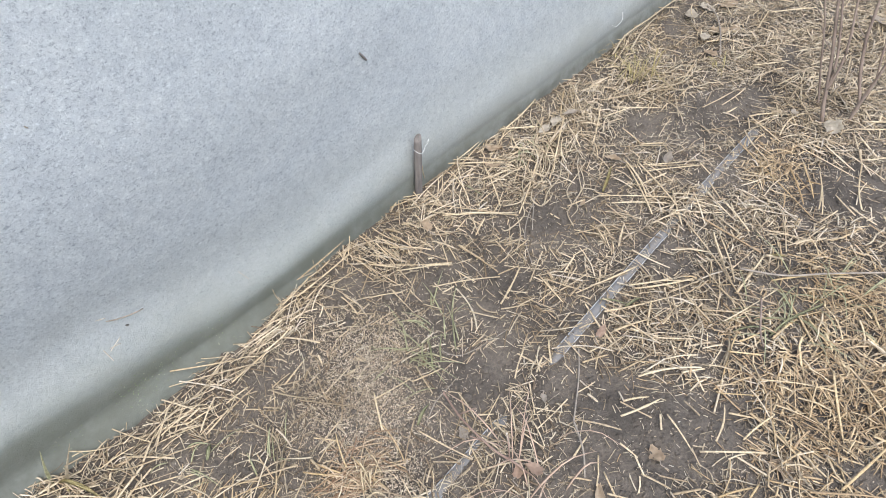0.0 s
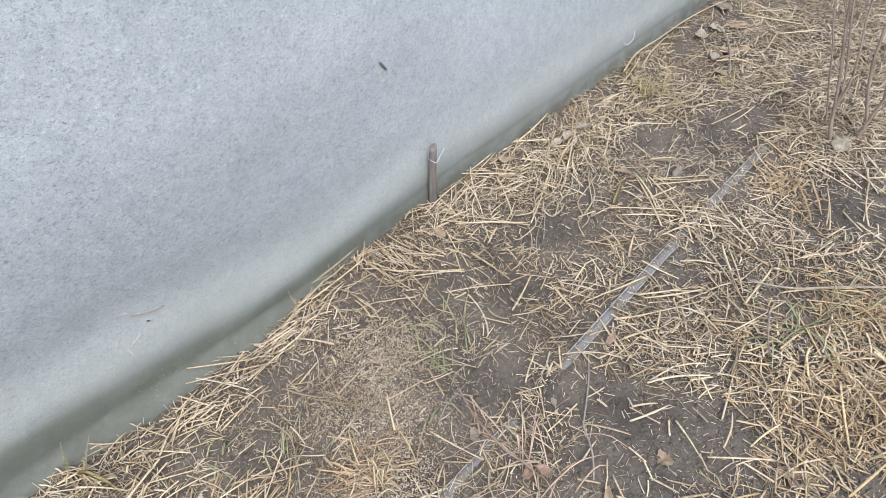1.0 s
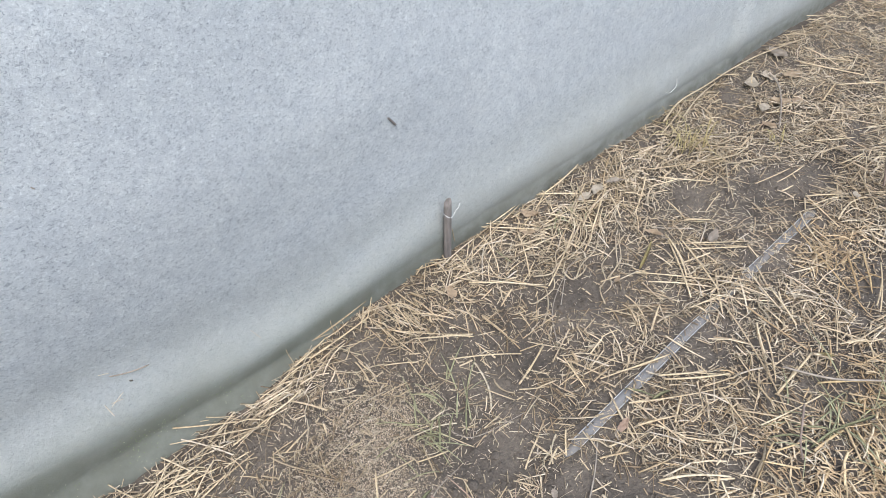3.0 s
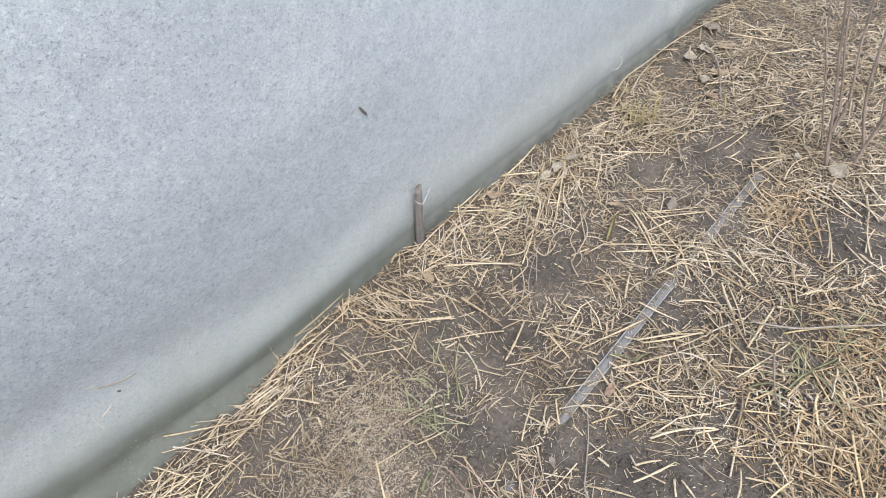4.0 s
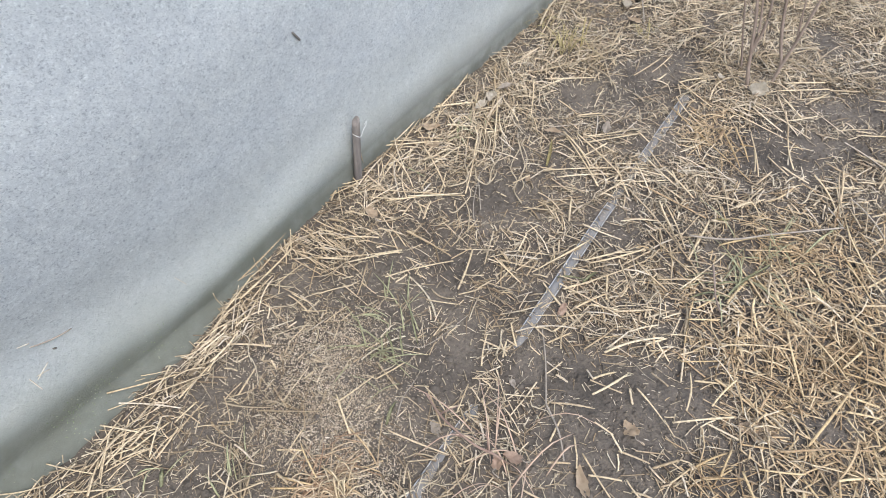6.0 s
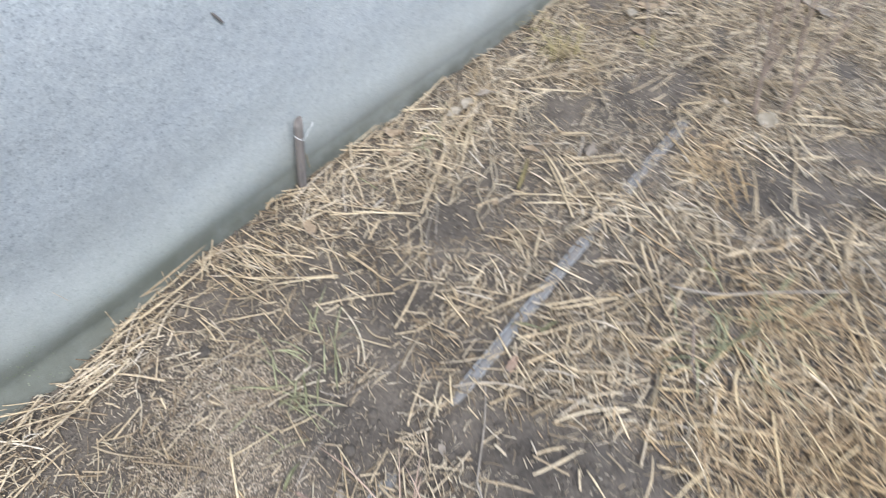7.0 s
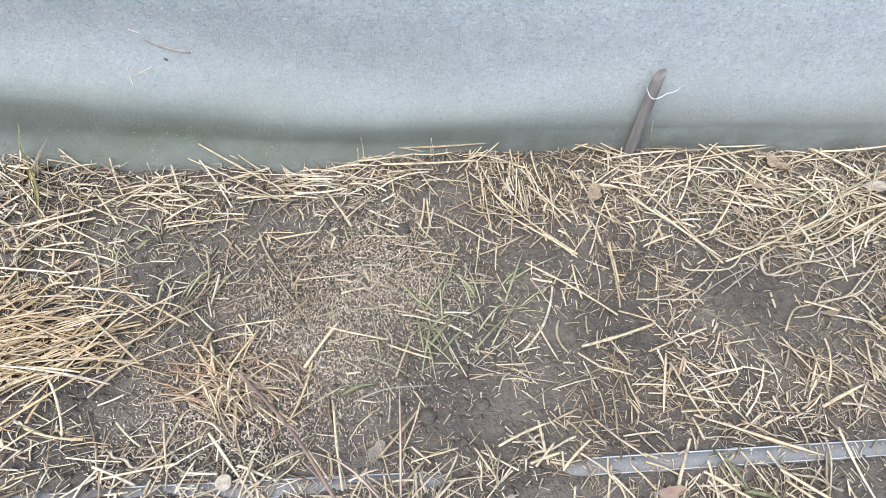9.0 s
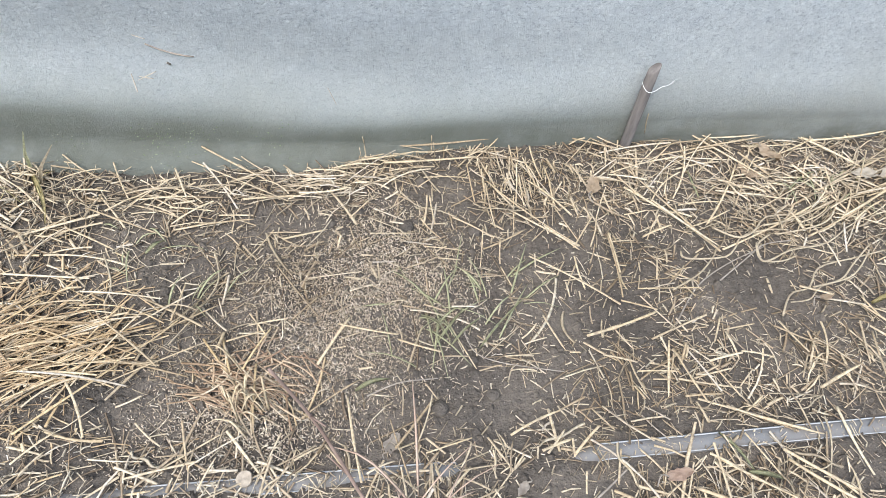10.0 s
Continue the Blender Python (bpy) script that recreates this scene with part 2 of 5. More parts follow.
def pipe_y(x):
    return -0.541 + 0.026 * x + 0.004 * np.sin(3 * x)


def pipe_z(x):
    """The height of the pipe's axis: it dips into the soil and comes up again."""
    return 0.0005 - 0.013 * (step(-0.165, -0.2, x) * step(-0.365, -0.33, x)) - 0.0105 * (step(-0.18, -0.23, x)) - 0.002 * (step(-0.22, -0.27, x) * step(-0.44, -0.38, x)) - 0.006 * (step(0.22, 0.27, x) * step(0.44, 0.37, x)) - 0.0015 * (step(0.42, 0.48, x) * step(0.74, 0.7, x)) - 0.022 * (step(0.72, 0.82, x))


def rest_height(x, y):
    """What loose straw lies on: the soil, or the back of the pipe."""
    d = np.clip(np.abs(y - pipe_y(x)) / 0.0118, 0, 1)
    back = np.where(d < 1, pipe_z(x) + 0.0118 * np.sqrt(1 - d * d), -1.0)
    return np.maximum(soil_height(x, y), back)


def step(a, b, v):
    k = np.clip((np.asarray(v, float) - a) / (b - a), 0, 1)
    return k * k * (3 - 2 * k)


def foot_line(x):
    """Where the skirt of the sheet meets the soil."""
    x = np.asarray(x, float)
    return np.interp(x, [-1.2, -0.75, -0.55, -0.4, -0.24, 0, 0.3, 1.0, 1.6], [-0.05, -0.062, -0.058, -0.036, -0.01, 0.002, 0.008, 0.022, 0.05]) + 0.003 * lattice(x * 7, x * 0, 11)


def cover_y(x, z):
    """How far the sheet of the tunnel stands out at height z: it leans out over the bed, with a belly over a crease near the foot."""
    x, z = np.asarray(x, float), np.asarray(z, float)
    wall = np.interp(x, [-1.2, 0.0, 0.5, 1.6], [-0.012, 0.0, 0.008, 0.045])
    middle = np.interp(x, [-0.95, -0.74, -0.6, -0.45, -0.3, -0.15, 0.0, 0.35, 1.5], [0.122, 0.11, 0.088, 0.072, 0.074, 0.092, 0.106, 0.11, 0.11])
    rise = np.interp(x, [-0.9, -0.6, -0.45, -0.3, 0.0], [0.058, 0.056, 0.046, 0.04, 0.05])
    size = np.interp(x, [-0.7, -0.4, -0.2, 0.05], [0.029, 0.022, 0.011, 0.004])
    lean = np.interp(x, [-0.6, 0.2], [-0.053, -0.02]) * step(0.15, 0.55, z) + 0.5 * np.clip(z - 0.72, 0, None) ** 2
    belly = -size * np.exp(-((z - middle) / np.where(z > middle, rise * 1.03, middle * 1.3)) ** 2)
    dip = 0.1 * size * np.exp(-((z - middle - 2.2 * rise) / 0.05) ** 2)
    recess = np.interp(x, [-0.6, -0.2, 0.2], [0.001, 0.004, 0.006])
    crease = recess * step(1.1, 0.2, z / middle)
    y = wall + lean + belly + dip + crease
    k = step(0.5, -0.05, z / middle)
    y = y * (1 - k) + foot_line(x) * k
    fold = np.interp(x, [-0.35, -0.1, 0.1], [0.0, 0.0016, 0.002]) * np.exp(-((z - 0.056) / 0.014) ** 2)
    hoop = -0.032 * np.exp(-((x - 1.3) / 0.03) ** 2) * step(0.0, 0.15, z)
    wave = 0.006 * lattice(x * 2.2 + z * 1.4, z * 3.0, 13) * step(0.08, 0.25, z) + 0.0012 * lattice(x * 14, z * 12, 14)
    return y + hoop + wave + fold


# ---- mesh helpers ----
def mesh_object(name, verts, faces, mat, smooth=True):
    me = bpy.data.meshes.new(name)
    verts = np.asarray(verts, np.float32)
    faces = np.asarray(faces, np.int32)
    me.vertices.add(len(verts))
    me.vertices.foreach_set("co", verts.ravel())
    k = faces.shape[1]
    me.loops.add(faces.size)
    me.loops.foreach_set("vertex_index", faces.ravel())
    me.polygons.add(len(faces))
    me.polygons.foreach_set("loop_start", np.arange(0, faces.size, k, dtype=np.int32))
    me.polygons.foreach_set("use_smooth", np.full(len(faces), smooth))
    me.update(calc_edges=True)
    me.validate()
    me.materials.append(mat)
    return new(name, me)


def ripened(ob, x, y, faces_each, rng):
    """Gives the straws that lie in the warm patches the riper straw's material."""
    w = np.zeros(len(x))
    for px, py, reach in RIPENED:
        w = np.maximum(w, np.exp(-((x - px) ** 2 + (y - py) ** 2) / reach ** 2))
    index = np.repeat((rng.uniform(0, 1, len(x)) < 1.1 * w).astype(np.int32), faces_each)
    ob.data.materials.append(RIPE)
    ob.data.polygons.foreach_set("material_index", index)
    return ob


def part(name, bm, mat, parent, label=""):
    """Links a bmesh as one mesh object under a thing or a part."""
    me = bpy.data.meshes.new(name)
    bm.to_mesh(me)
    bm.free()
    me.materials.append(mat)
    for p in me.polygons:
        p.use_smooth = True
    ob = new(name, me)
    ob.parent = parent
    return tagged(ob, label)


def grid_faces(nu, nv):
    i = np.arange(nu - 1)[:, None] * nv + np.arange(nv - 1)[None, :]
    return np.stack([i, i + nv, i + nv + 1, i + 1], -1).reshape(-1, 4)


def tube(points, radii, sides=8, squash=1.0, cap=True):
    """A bmesh tube along points, each ring with its own radius."""
    bm = bmesh.new()
    pts = [Vector(p) for p in points]
    rings = []
    for k, p in enumerate(pts):
        d = (pts[min(k + 1, len(pts) - 1)] - pts[max(k - 1, 0)]).normalized()
        a = d.cross(Vector((0, 0, 1)))
        a = a.normalized() if a.length > 0.05 else d.cross(Vector((0, 1, 0))).normalized()
        c = a.cross(d).normalized()
        r = radii[k] if hasattr(radii, "__len__") else radii
        rings.append([bm.verts.new(p + a * (r * math.cos(2 * math.pi * s / sides)) + c * (r * squash * math.sin(2 * math.pi * s / sides))) for s in range(sides)])
    for ra, rb in zip(rings, rings[1:]):
        for s in range(sides):
            bm.faces.new((ra[s], ra[(s + 1) % sides], rb[(s + 1) % sides], rb[s]))
    if cap:
        bm.faces.new(rings[0][::-1])
        bm.faces.new(rings[-1])
    bmesh.ops.recalc_face_normals(bm, faces=bm.faces)
    return bm


def smooth_line(points, n):
    """n points of a Catmull-Rom line through a few."""
    p = np.array([points[0], *points, points[-1]], float)
    out = []
    for k in np.linspace(0, len(points) - 1 - 1e-6, n):
        i, u = int(k), k - int(k)
        a, b, c, d = p[i], p[i + 1], p[i + 2], p[i + 3]
        out.append(0.5 * (2 * b + (c - a) * u + (2 * a - 5 * b + 4 * c - d) * u * u + (3 * b - a - 3 * c + d) * u ** 3))
    return out


def rods(name, x, y, heading, length, width, low, high, mat, sides=4, rings=3, bend=0.05, flat=0.8, rng=None, curl=0.0, uneven=0.3):
    """Many straws as one mesh: each an open tube that lies on the soil, its two ends lifted by low and high."""
    n = len(x)
    s = np.linspace(-0.5, 0.5, rings)
    cx, cy = np.cos(heading), np.sin(heading)
    bow = np.clip(rng.standard_t(2.5, n) * bend * 0.7, -2 * bend, 2 * bend) * length
    wig = rng.normal(0, curl, n) * length
    phase = rng.uniform(0, 6.28, n)
    off = bow[:, None] * (4 * s ** 2 - 0.5) + wig[:, None] * np.sin(phase[:, None] + s * 9.0)
    px = x[:, None] + cx[:, None] * length[:, None] * s - cy[:, None] * off
    py = y[:, None] + cy[:, None] * length[:, None] * s + cx[:, None] * off
    ground = rest_height(px, py)
    ends = ground[:, :1] * (0.5 - s) + ground[:, -1:] * (0.5 + s)
    rise = np.max(ground - ends, axis=1, keepdims=True)
    pz = ends + 0.75 * np.clip(rise, 0, None) + low[:, None] * (0.5 - s) + high[:, None] * (0.5 + s) + width[:, None] * 0.35
    pz = pz - 0.5 * np.clip(np.minimum(low, high), 0, None)[:, None] * (4 * s ** 2) * 0.5
    a = np.linspace(0, 2 * math.pi, sides, endpoint=False)
    r = width[:, None] * 0.5 * rng.uniform(1 - uneven, 1.08, (n, rings))
    side, up = np.cos(a), np.sin(a)
    thin = flat * np.where(rng.uniform(0, 1, n) < 0.35, rng.uniform(0.25, 0.6, n), rng.uniform(0.85, 1.15, n))
    vx = px[:, :, None] - cy[:, None, None] * r[:, :, None] * side
    vy = py[:, :, None] + cx[:, None, None] * r[:, :, None] * side
    vz = pz[:, :, None] + r[:, :, None] * up * thin[:, None, None]
    verts = np.stack([vx, vy, vz], -1).reshape(-1, 3)
    k, j = np.meshgrid(np.arange(rings - 1), np.arange(sides), indexing="ij")
    q = np.stack([k * sides + j, k * sides + (j + 1) % sides, (k + 1) * sides + (j + 1) % sides, (k + 1) * sides + j], -1).reshape(-1, 4)
    faces = (q[None] + (np.arange(n) * rings * sides)[:, None, None]).reshape(-1, 4)
    return mesh_object(name, verts, faces, mat)


# ---- ground ----
def axis(a, b, fine, reach):
    inner = np.arange(a, b, fine)
    grow = np.geomspace(fine * 2, reach, 26)
    return np.concatenate([a - grow[::-1], inner, b + grow])


gx, gy = axis(-1.4, 2.6, 0.009, 400.0), axis(-1.7, 0.2, 0.009, 400.0)
GX, GY = np.meshgrid(gx, gy, indexing="ij")
ground = mesh_object("ground", np.stack([GX, GY, soil_height(GX, GY)], -1).reshape(-1, 3), grid_faces(len(gx), len(gy)), SOIL)
tagged(ground, "dark damp garden soil, crumbly, reaching to the horizon", "soil", kind="structure")


# ---- fabric tunnel ----
def fabric_tunnel():
    """A long low tunnel: nonwoven sheet over steel hoops, its foot tucked into the soil."""
    tunnel = tagged(new("fabric_tunnel"), "pale grey nonwoven fabric tunnel with algae and painted shade at its foot", "garden tunnel")
    xs = np.concatenate([np.arange(-3.0, -1.3, 0.06), np.arange(-1.3, 2.4, 0.0125), np.arange(2.4, 5.6, 0.06)])
    front = np.concatenate([np.arange(-0.03, 0.25, 0.0075), np.arange(0.25, 1.0, 0.025)])
    X, Z = np.meshgrid(xs, front, indexing="ij")
    Y = cover_y(X, Z)
    top_y = Y[:, -1]
    angle = np.linspace(0, math.pi, 28)[1:]
    span = 2.1 - top_y
    AY = top_y[:, None] + span[:, None] * (1 - np.cos(angle)) / 2
    AZ = front[-1] + 0.75 * np.sin(angle)[None, :] * np.ones_like(AY)
    tail = np.linspace(front[-1], -0.03, 12)[1:]
    BY = np.full((len(xs), len(tail)), 2.1)
    BZ = np.ones((len(xs), 1)) * tail[None, :]
    Y, Z = np.concatenate([Y, AY, BY], 1), np.concatenate([Z, AZ, BZ], 1)
    X = np.repeat(xs[:, None], Y.shape[1], 1)
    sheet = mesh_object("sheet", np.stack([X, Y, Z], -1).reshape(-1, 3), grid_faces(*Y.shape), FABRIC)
    sheet.parent = tunnel
    thick = sheet.modifiers.new("thickness", "SOLIDIFY")
    thick.thickness, thick.offset = 0.0015, -1
    for i in (0, -1):
        bm = bmesh.new()
        bm.faces.new([bm.verts.new((xs[i], y, z)) for y, z in zip(Y[i], Z[i])])
        bmesh.ops.solidify(bm, geom=bm.faces, thickness=0.0015)
        part("end_sheet", bm, FABRIC, tunnel)
    for x in (-1.7, 1.3, 4.3):
        low = [(x, float(cover_y(x, z)) + 0.035, z) for z in np.linspace(-0.1, 0.96, 12)]
        arch = [(x, low[-1][1] + (2.06 - low[-1][1]) * (1 - math.cos(a)) / 2, 0.96 + 0.73 * math.sin(a)) for a in np.linspace(0, math.pi, 16)[1:]]
        part("hoop", tube(low + arch + [(x, 2.06, -0.1)], 0.011, 8), STEEL, tunnel)
    return tunnel


fabric_tunnel()


def on_cover(x, z, out=0.002):
    return Vector((x, float(cover_y(x, z)) - out, z))


# ---- peg that holds the sheet ----
def tied_peg(x, y, top, radius, height):
    peg = tagged(new("peg"), "weathered grey-brown wooden peg tied to the fabric with thread", "peg")
    base = Vector((x, y, -0.05))
    tip = Vector(top)
    line = [base.lerp(tip, k) for k in np.linspace(0, 1, 9)]
    bm = tube(line, [radius * (1.02 - 0.1 * k + 0.02 * math.sin(9 * k)) for k in np.linspace(0, 1, 9)], 12)
    high = max(v.co.z for v in bm.verts)
    for v in bm.verts:
        if v.co.z > high - 0.01:
            v.co.z += 0.9 * (v.co.x - tip.x) - 0.004
    bmesh.ops.bevel(bm, geom=[e for e in bm.edges if e.is_boundary or all(v.co.z > high - 0.03 for v in e.verts)], offset=0.001, segments=1, affect="EDGES")
    part("stake", bm, PEG, peg)
    at = base.lerp(tip, 0.82)
    loop = [at + Vector((-radius * 1.02, 0.004, 0.008)), at + Vector((-radius * 0.8, -radius * 0.8, 0.003)), at + Vector((0, -radius * 1.15, -0.002)),
            at + Vector((radius * 1.1, -radius * 0.9, -0.001)), at + Vector((radius * 2.2, -0.004, 0.003)), at + Vector((0.034, 0.0, 0.004)), at + Vector((0.043, 0.006, 0.008)), at + Vector((0.046, 0.01, 0.002)), at + Vector((0.0455, 0.016, -0.008))]
    part("thread", tube(smooth_line(loop, 30), 0.00048, 6), THREAD, peg, "thin white tying thread")
    return peg


tied_peg(0.002, 0.0, (-0.008, -0.03, 0.188), 0.0095, 0.19)


def thread_loop(x, z):
    k = [on_cover(x - 0.02, z + 0.004, 0.003), on_cover(x, z - 0.006, 0.008), on_cover(x + 0.03, z + 0.004, 0.008), on_cover(x + 0.036, z + 0.025, 0.002)]
    ob = part("thread_loop", tube(smooth_line(k, 14), 0.0006, 6), THREAD, None)
    return tagged(ob, "short white thread loop pierced through the fabric foot", "thread")


thread_loop(0.905, 0.085)


# ---- irrigation pipe ----
def irrigation_pipe():
    pipe = tagged(new("irrigation_pipe"), "grey plastic irrigation pipe half sunk in the soil", "pipe")
    xs = np.linspace(-1.9, 3.2, 160)
    line = [(x, float(pipe_y(x)), float(pipe_z(x))) for x in xs]
    part("tube", tube(line, 0.0118, 14), PIPE, pipe)
    for dy, dz, r in ((0.0072, 0.0094, 0.0011), (-0.0106, 0.0054, 0.0007)):
        mark = [(x, y + dy, z + dz) for x, y, z in line]
        part("stripe", tube(mark, r, 6, 0.5), STRIPE, pipe, "thin pale moulded rib along the pipe")
    return pipe


irrigation_pipe()

# ---- where straw lies thick, thin or as chaff: x, y, half length, half width, turn ----
BARE = [(0.13, -0.3, 0.1, 0.055, 6), (-0.34, -0.45, 0.09, 0.05, 178), (-0.24, -0.58, 0.05, 0.03, 0), (-0.3, -0.482, 0.09, 0.035, 3), (-0.74, -0.45, 0.08, 0.034, 173),
        (-0.34, -0.11, 0.07, 0.041, 1), (-0.76, -0.34, 0.05, 0.022, 174), (-0.73, -0.27, 0.04, 0.024, 167), (-0.19, -0.24, 0.06, 0.044, 33)]
BARE += [(-0.52, -0.17, 0.07, 0.019, 178), (0.29, -0.27, 0.06, 0.022, 3), (-0.46, -0.42, 0.04, 0.015, 177), (0.77, -0.385, 0.12, 0.085, 13), (0.87, -0.46, 0.07, 0.06, 0), (1.17, -0.44, 0.1, 0.03, 20), (1.25, -0.76, 0.09, 0.04, 30),
         (0.6, -0.27, 0.08, 0.06, 13), (0.64, -0.79, 0.14, 0.1, 145), (0.93, -0.92, 0.16, 0.064, 125), (0.75, -0.91, 0.11, 0.044, 125)]
BARE += [(-0.23, -0.61, 0.09, 0.052, 122), (-0.18, -0.69, 0.11, 0.045, 113), (-0.28, -0.755, 0.13, 0.06, 24), (-0.12, -0.83, 0.06, 0.035, 110), (-0.23, -0.8, 0.1, 0.057, 125), (-0.33, -0.76, 0.07, 0.052, 127), (-0.1, -0.85, 0.05, 0.036, 9),
         (0.17, -0.59, 0.03, 0.024, 163), (-0.37, -0.4, 0.06, 0.04, 117), (-0.06, -1.07, 0.06, 0.03, 129), (1.13, -0.07, 0.07, 0.045, 23)]
# warm, less bleached straw lies here: x, y, reach
RIPENED = [(0.06, -1.0, 0.21), (0.3, -0.95, 0.17), (-0.08, -1.1, 0.15), (0.17, -1.12, 0.18), (-0.27, -0.96, 0.06), (-0.9, -0.37, 0.14), (-0.6, -0.43, 0.06), (0.64, -0.63, 0.1)]
DENSE = [(-0.52, -0.09, 0.16, 0.035, 179, 176), (-0.88, -0.37, 0.14, 0.08, 166, 22), (-0.17, -0.1, 0.1, 0.05, 3, 90), (0.2, -0.1, 0.22, 0.04, 0, 160),
         (0.34, -0.17, 0.13, 0.07, 13, 30), (0.66, -0.64, 0.16, 0.10, 177, 30), (0.77, -0.18, 0.15, 0.12, 141, 20), (0.07, -1.05, 0.18, 0.14, 157, 50)]
DENSE += [(-0.125, -0.455, 0.04, 0.06, 10, 100), (0.03, -1.06, 0.22, 0.13, 150, 60), (0.02, -0.67, 0.11, 0.07, 141, 150), (0.99, -0.75, 0.15, 0.08, 134, 70), (0.02, -0.98, 0.16, 0.09, 138, 60), (-0.10, -1.17, 0.12, 0.08, 148, 20),
          (1.22, -0.47, 0.27, 0.20, 149, 140), (0.33, -0.95, 0.11, 0.07, 167, 60), (0.15, -0.44, 0.10, 0.04, 6, 120), (-0.41, -0.575, 0.09, 0.035, 0, 65), (-0.26, -0.545, 0.05, 0.025, 0, 45), (-0.82, -0.12, 0.16, 0.03, 178, 170)]
CHAFFY = [(-0.49, -0.29, 0.12, 0.06, 177), (-0.57, -0.43, 0.11, 0.07, 174), (-0.62, -0.49, 0.08, 0.045, 173), (-0.38, -0.30, 0.07, 0.045, 178), (-0.42, -0.2, 0.08, 0.055, 150), (-0.49, -0.37, 0.09, 0.05, 150)]


def inside(x, y, e):
    c, s = math.cos(radians(e[4])), math.sin(radians(e[4]))
    u, v = (x - e[0]) * c + (y - e[1]) * s, -(x - e[0]) * s + (y - e[1]) * c
    wob = 1 + 0.3 * lattice(x * 16, y * 16, 31)
    return np.exp(-((u / e[2]) ** 2 + (v / e[3]) ** 2) * wob * 0.9)


def thickness(x, y):
    """0 for bare soil to 1 for a thick mat."""
    d = 0.42 + 0.09 * step(0.0, 0.5, x) + 0.2 * step(-0.57, -0.64, y) * step(-0.3, 0.1, x) + 0.03 * step(-0.16, -0.08, y) + 0.1 * step(-0.8, -0.95, x) + 0.16 * step(0.85, 1.2, x)
    d = np.clip(d, 0, 0.66) + 0.16 * lattice(x * 5, y * 5, 33) + 0.26 * lattice(x * 11, y * 11, 34) + 0.12 * lattice(x * 30, y * 30, 35)
    for e in DENSE:
        d = d + 0.44 * inside(x, y, e)
    for e in BARE:
        d = d * (1 - 0.95 * np.clip(1.25 * inside(x, y, e), 0, 1))
    for e in CHAFFY:
        d = d * (1 - 0.5 * inside(x, y, e))
    d = d * (1 - 0.8 * np.exp(-((y + 0.535) / 0.024) ** 2) * step(0.245, 0.2, x) * step(-0.19, -0.15, x))
    d = d + 0.6 * np.exp(-((y + 0.535) / 0.04) ** 2) * (step(0.24, 0.29, x) * step(0.45, 0.4, x) + step(0.72, 0.8, x) + 0.3 * step(-0.2, -0.24, x) * step(-0.42, -0.36, x))
    d = d * (1 - 0.6 * np.exp(-((y + 0.53) / 0.034) ** 4) * step(0.43, 0.46, x) * step(0.72, 0.69, x))
    return np.clip(d, 0.06, 1.1)


def lay(x, y, rng):
    """The heading of a straw at a place: mostly at random, combed where a clump is."""
    a = rng.uniform(0, math.pi, len(x))
    for e in DENSE:
        w = inside(x, y, e)
        comb = radians(e[5]) + rng.normal(0, 0.3 if e[1] > -0.5 and e[0] < 0.5 else 0.8, len(x))
        a = np.where(rng.uniform(0, 1, len(x)) < 0.8 * w, comb, a)
    return a


def scatter(n, rng, power=1.0, area=(-2.2, 3.6, -2.3, 0.02)):
    x, y = rng.uniform(area[0], area[1], n), rng.uniform(area[2], area[3], n)
    ragged = 0.25 * lattice(x * 3, y * 3, 41)
    far = step(3.4, 1.7, x + ragged) * step(-2.2, -1.35, y + ragged) * step(-2.1, -1.2, x + ragged)
    edge = foot_line(x) + 0.003 + 0.012 * lattice(x * 11, y * 0, 42)
    keep = (rng.uniform(0, 1, n) < thickness(x, y) ** power * far) & (y < edge)
    return x[keep], y[keep]


# combed clumps: centre, spread along and across, heading and its scatter, how many, mean length
CLUMPS = [(-0.82, -0.375, 0.06, 0.03, 18, 0.36, 75, 0.09), (-0.95, -0.4, 0.07, 0.03, 20, 0.4, 100, 0.095), (-1.0, -0.5, 0.07, 0.05, 35, 0.5, 30, 0.09), (-0.46, -0.085, 0.07, 0.016, 6, 0.4, 30, 0.075),
          (-0.2, -0.09, 0.02, 0.04, 100, 0.4, 14, 0.06), (0.05, -0.08, 0.08, 0.025, 20, 0.6, 20, 0.08), (-0.72, -0.1, 0.08, 0.02, 178, 0.6, 20, 0.07), (0.45, -0.12, 0.1, 0.04, 25, 0.5, 45, 0.08)]


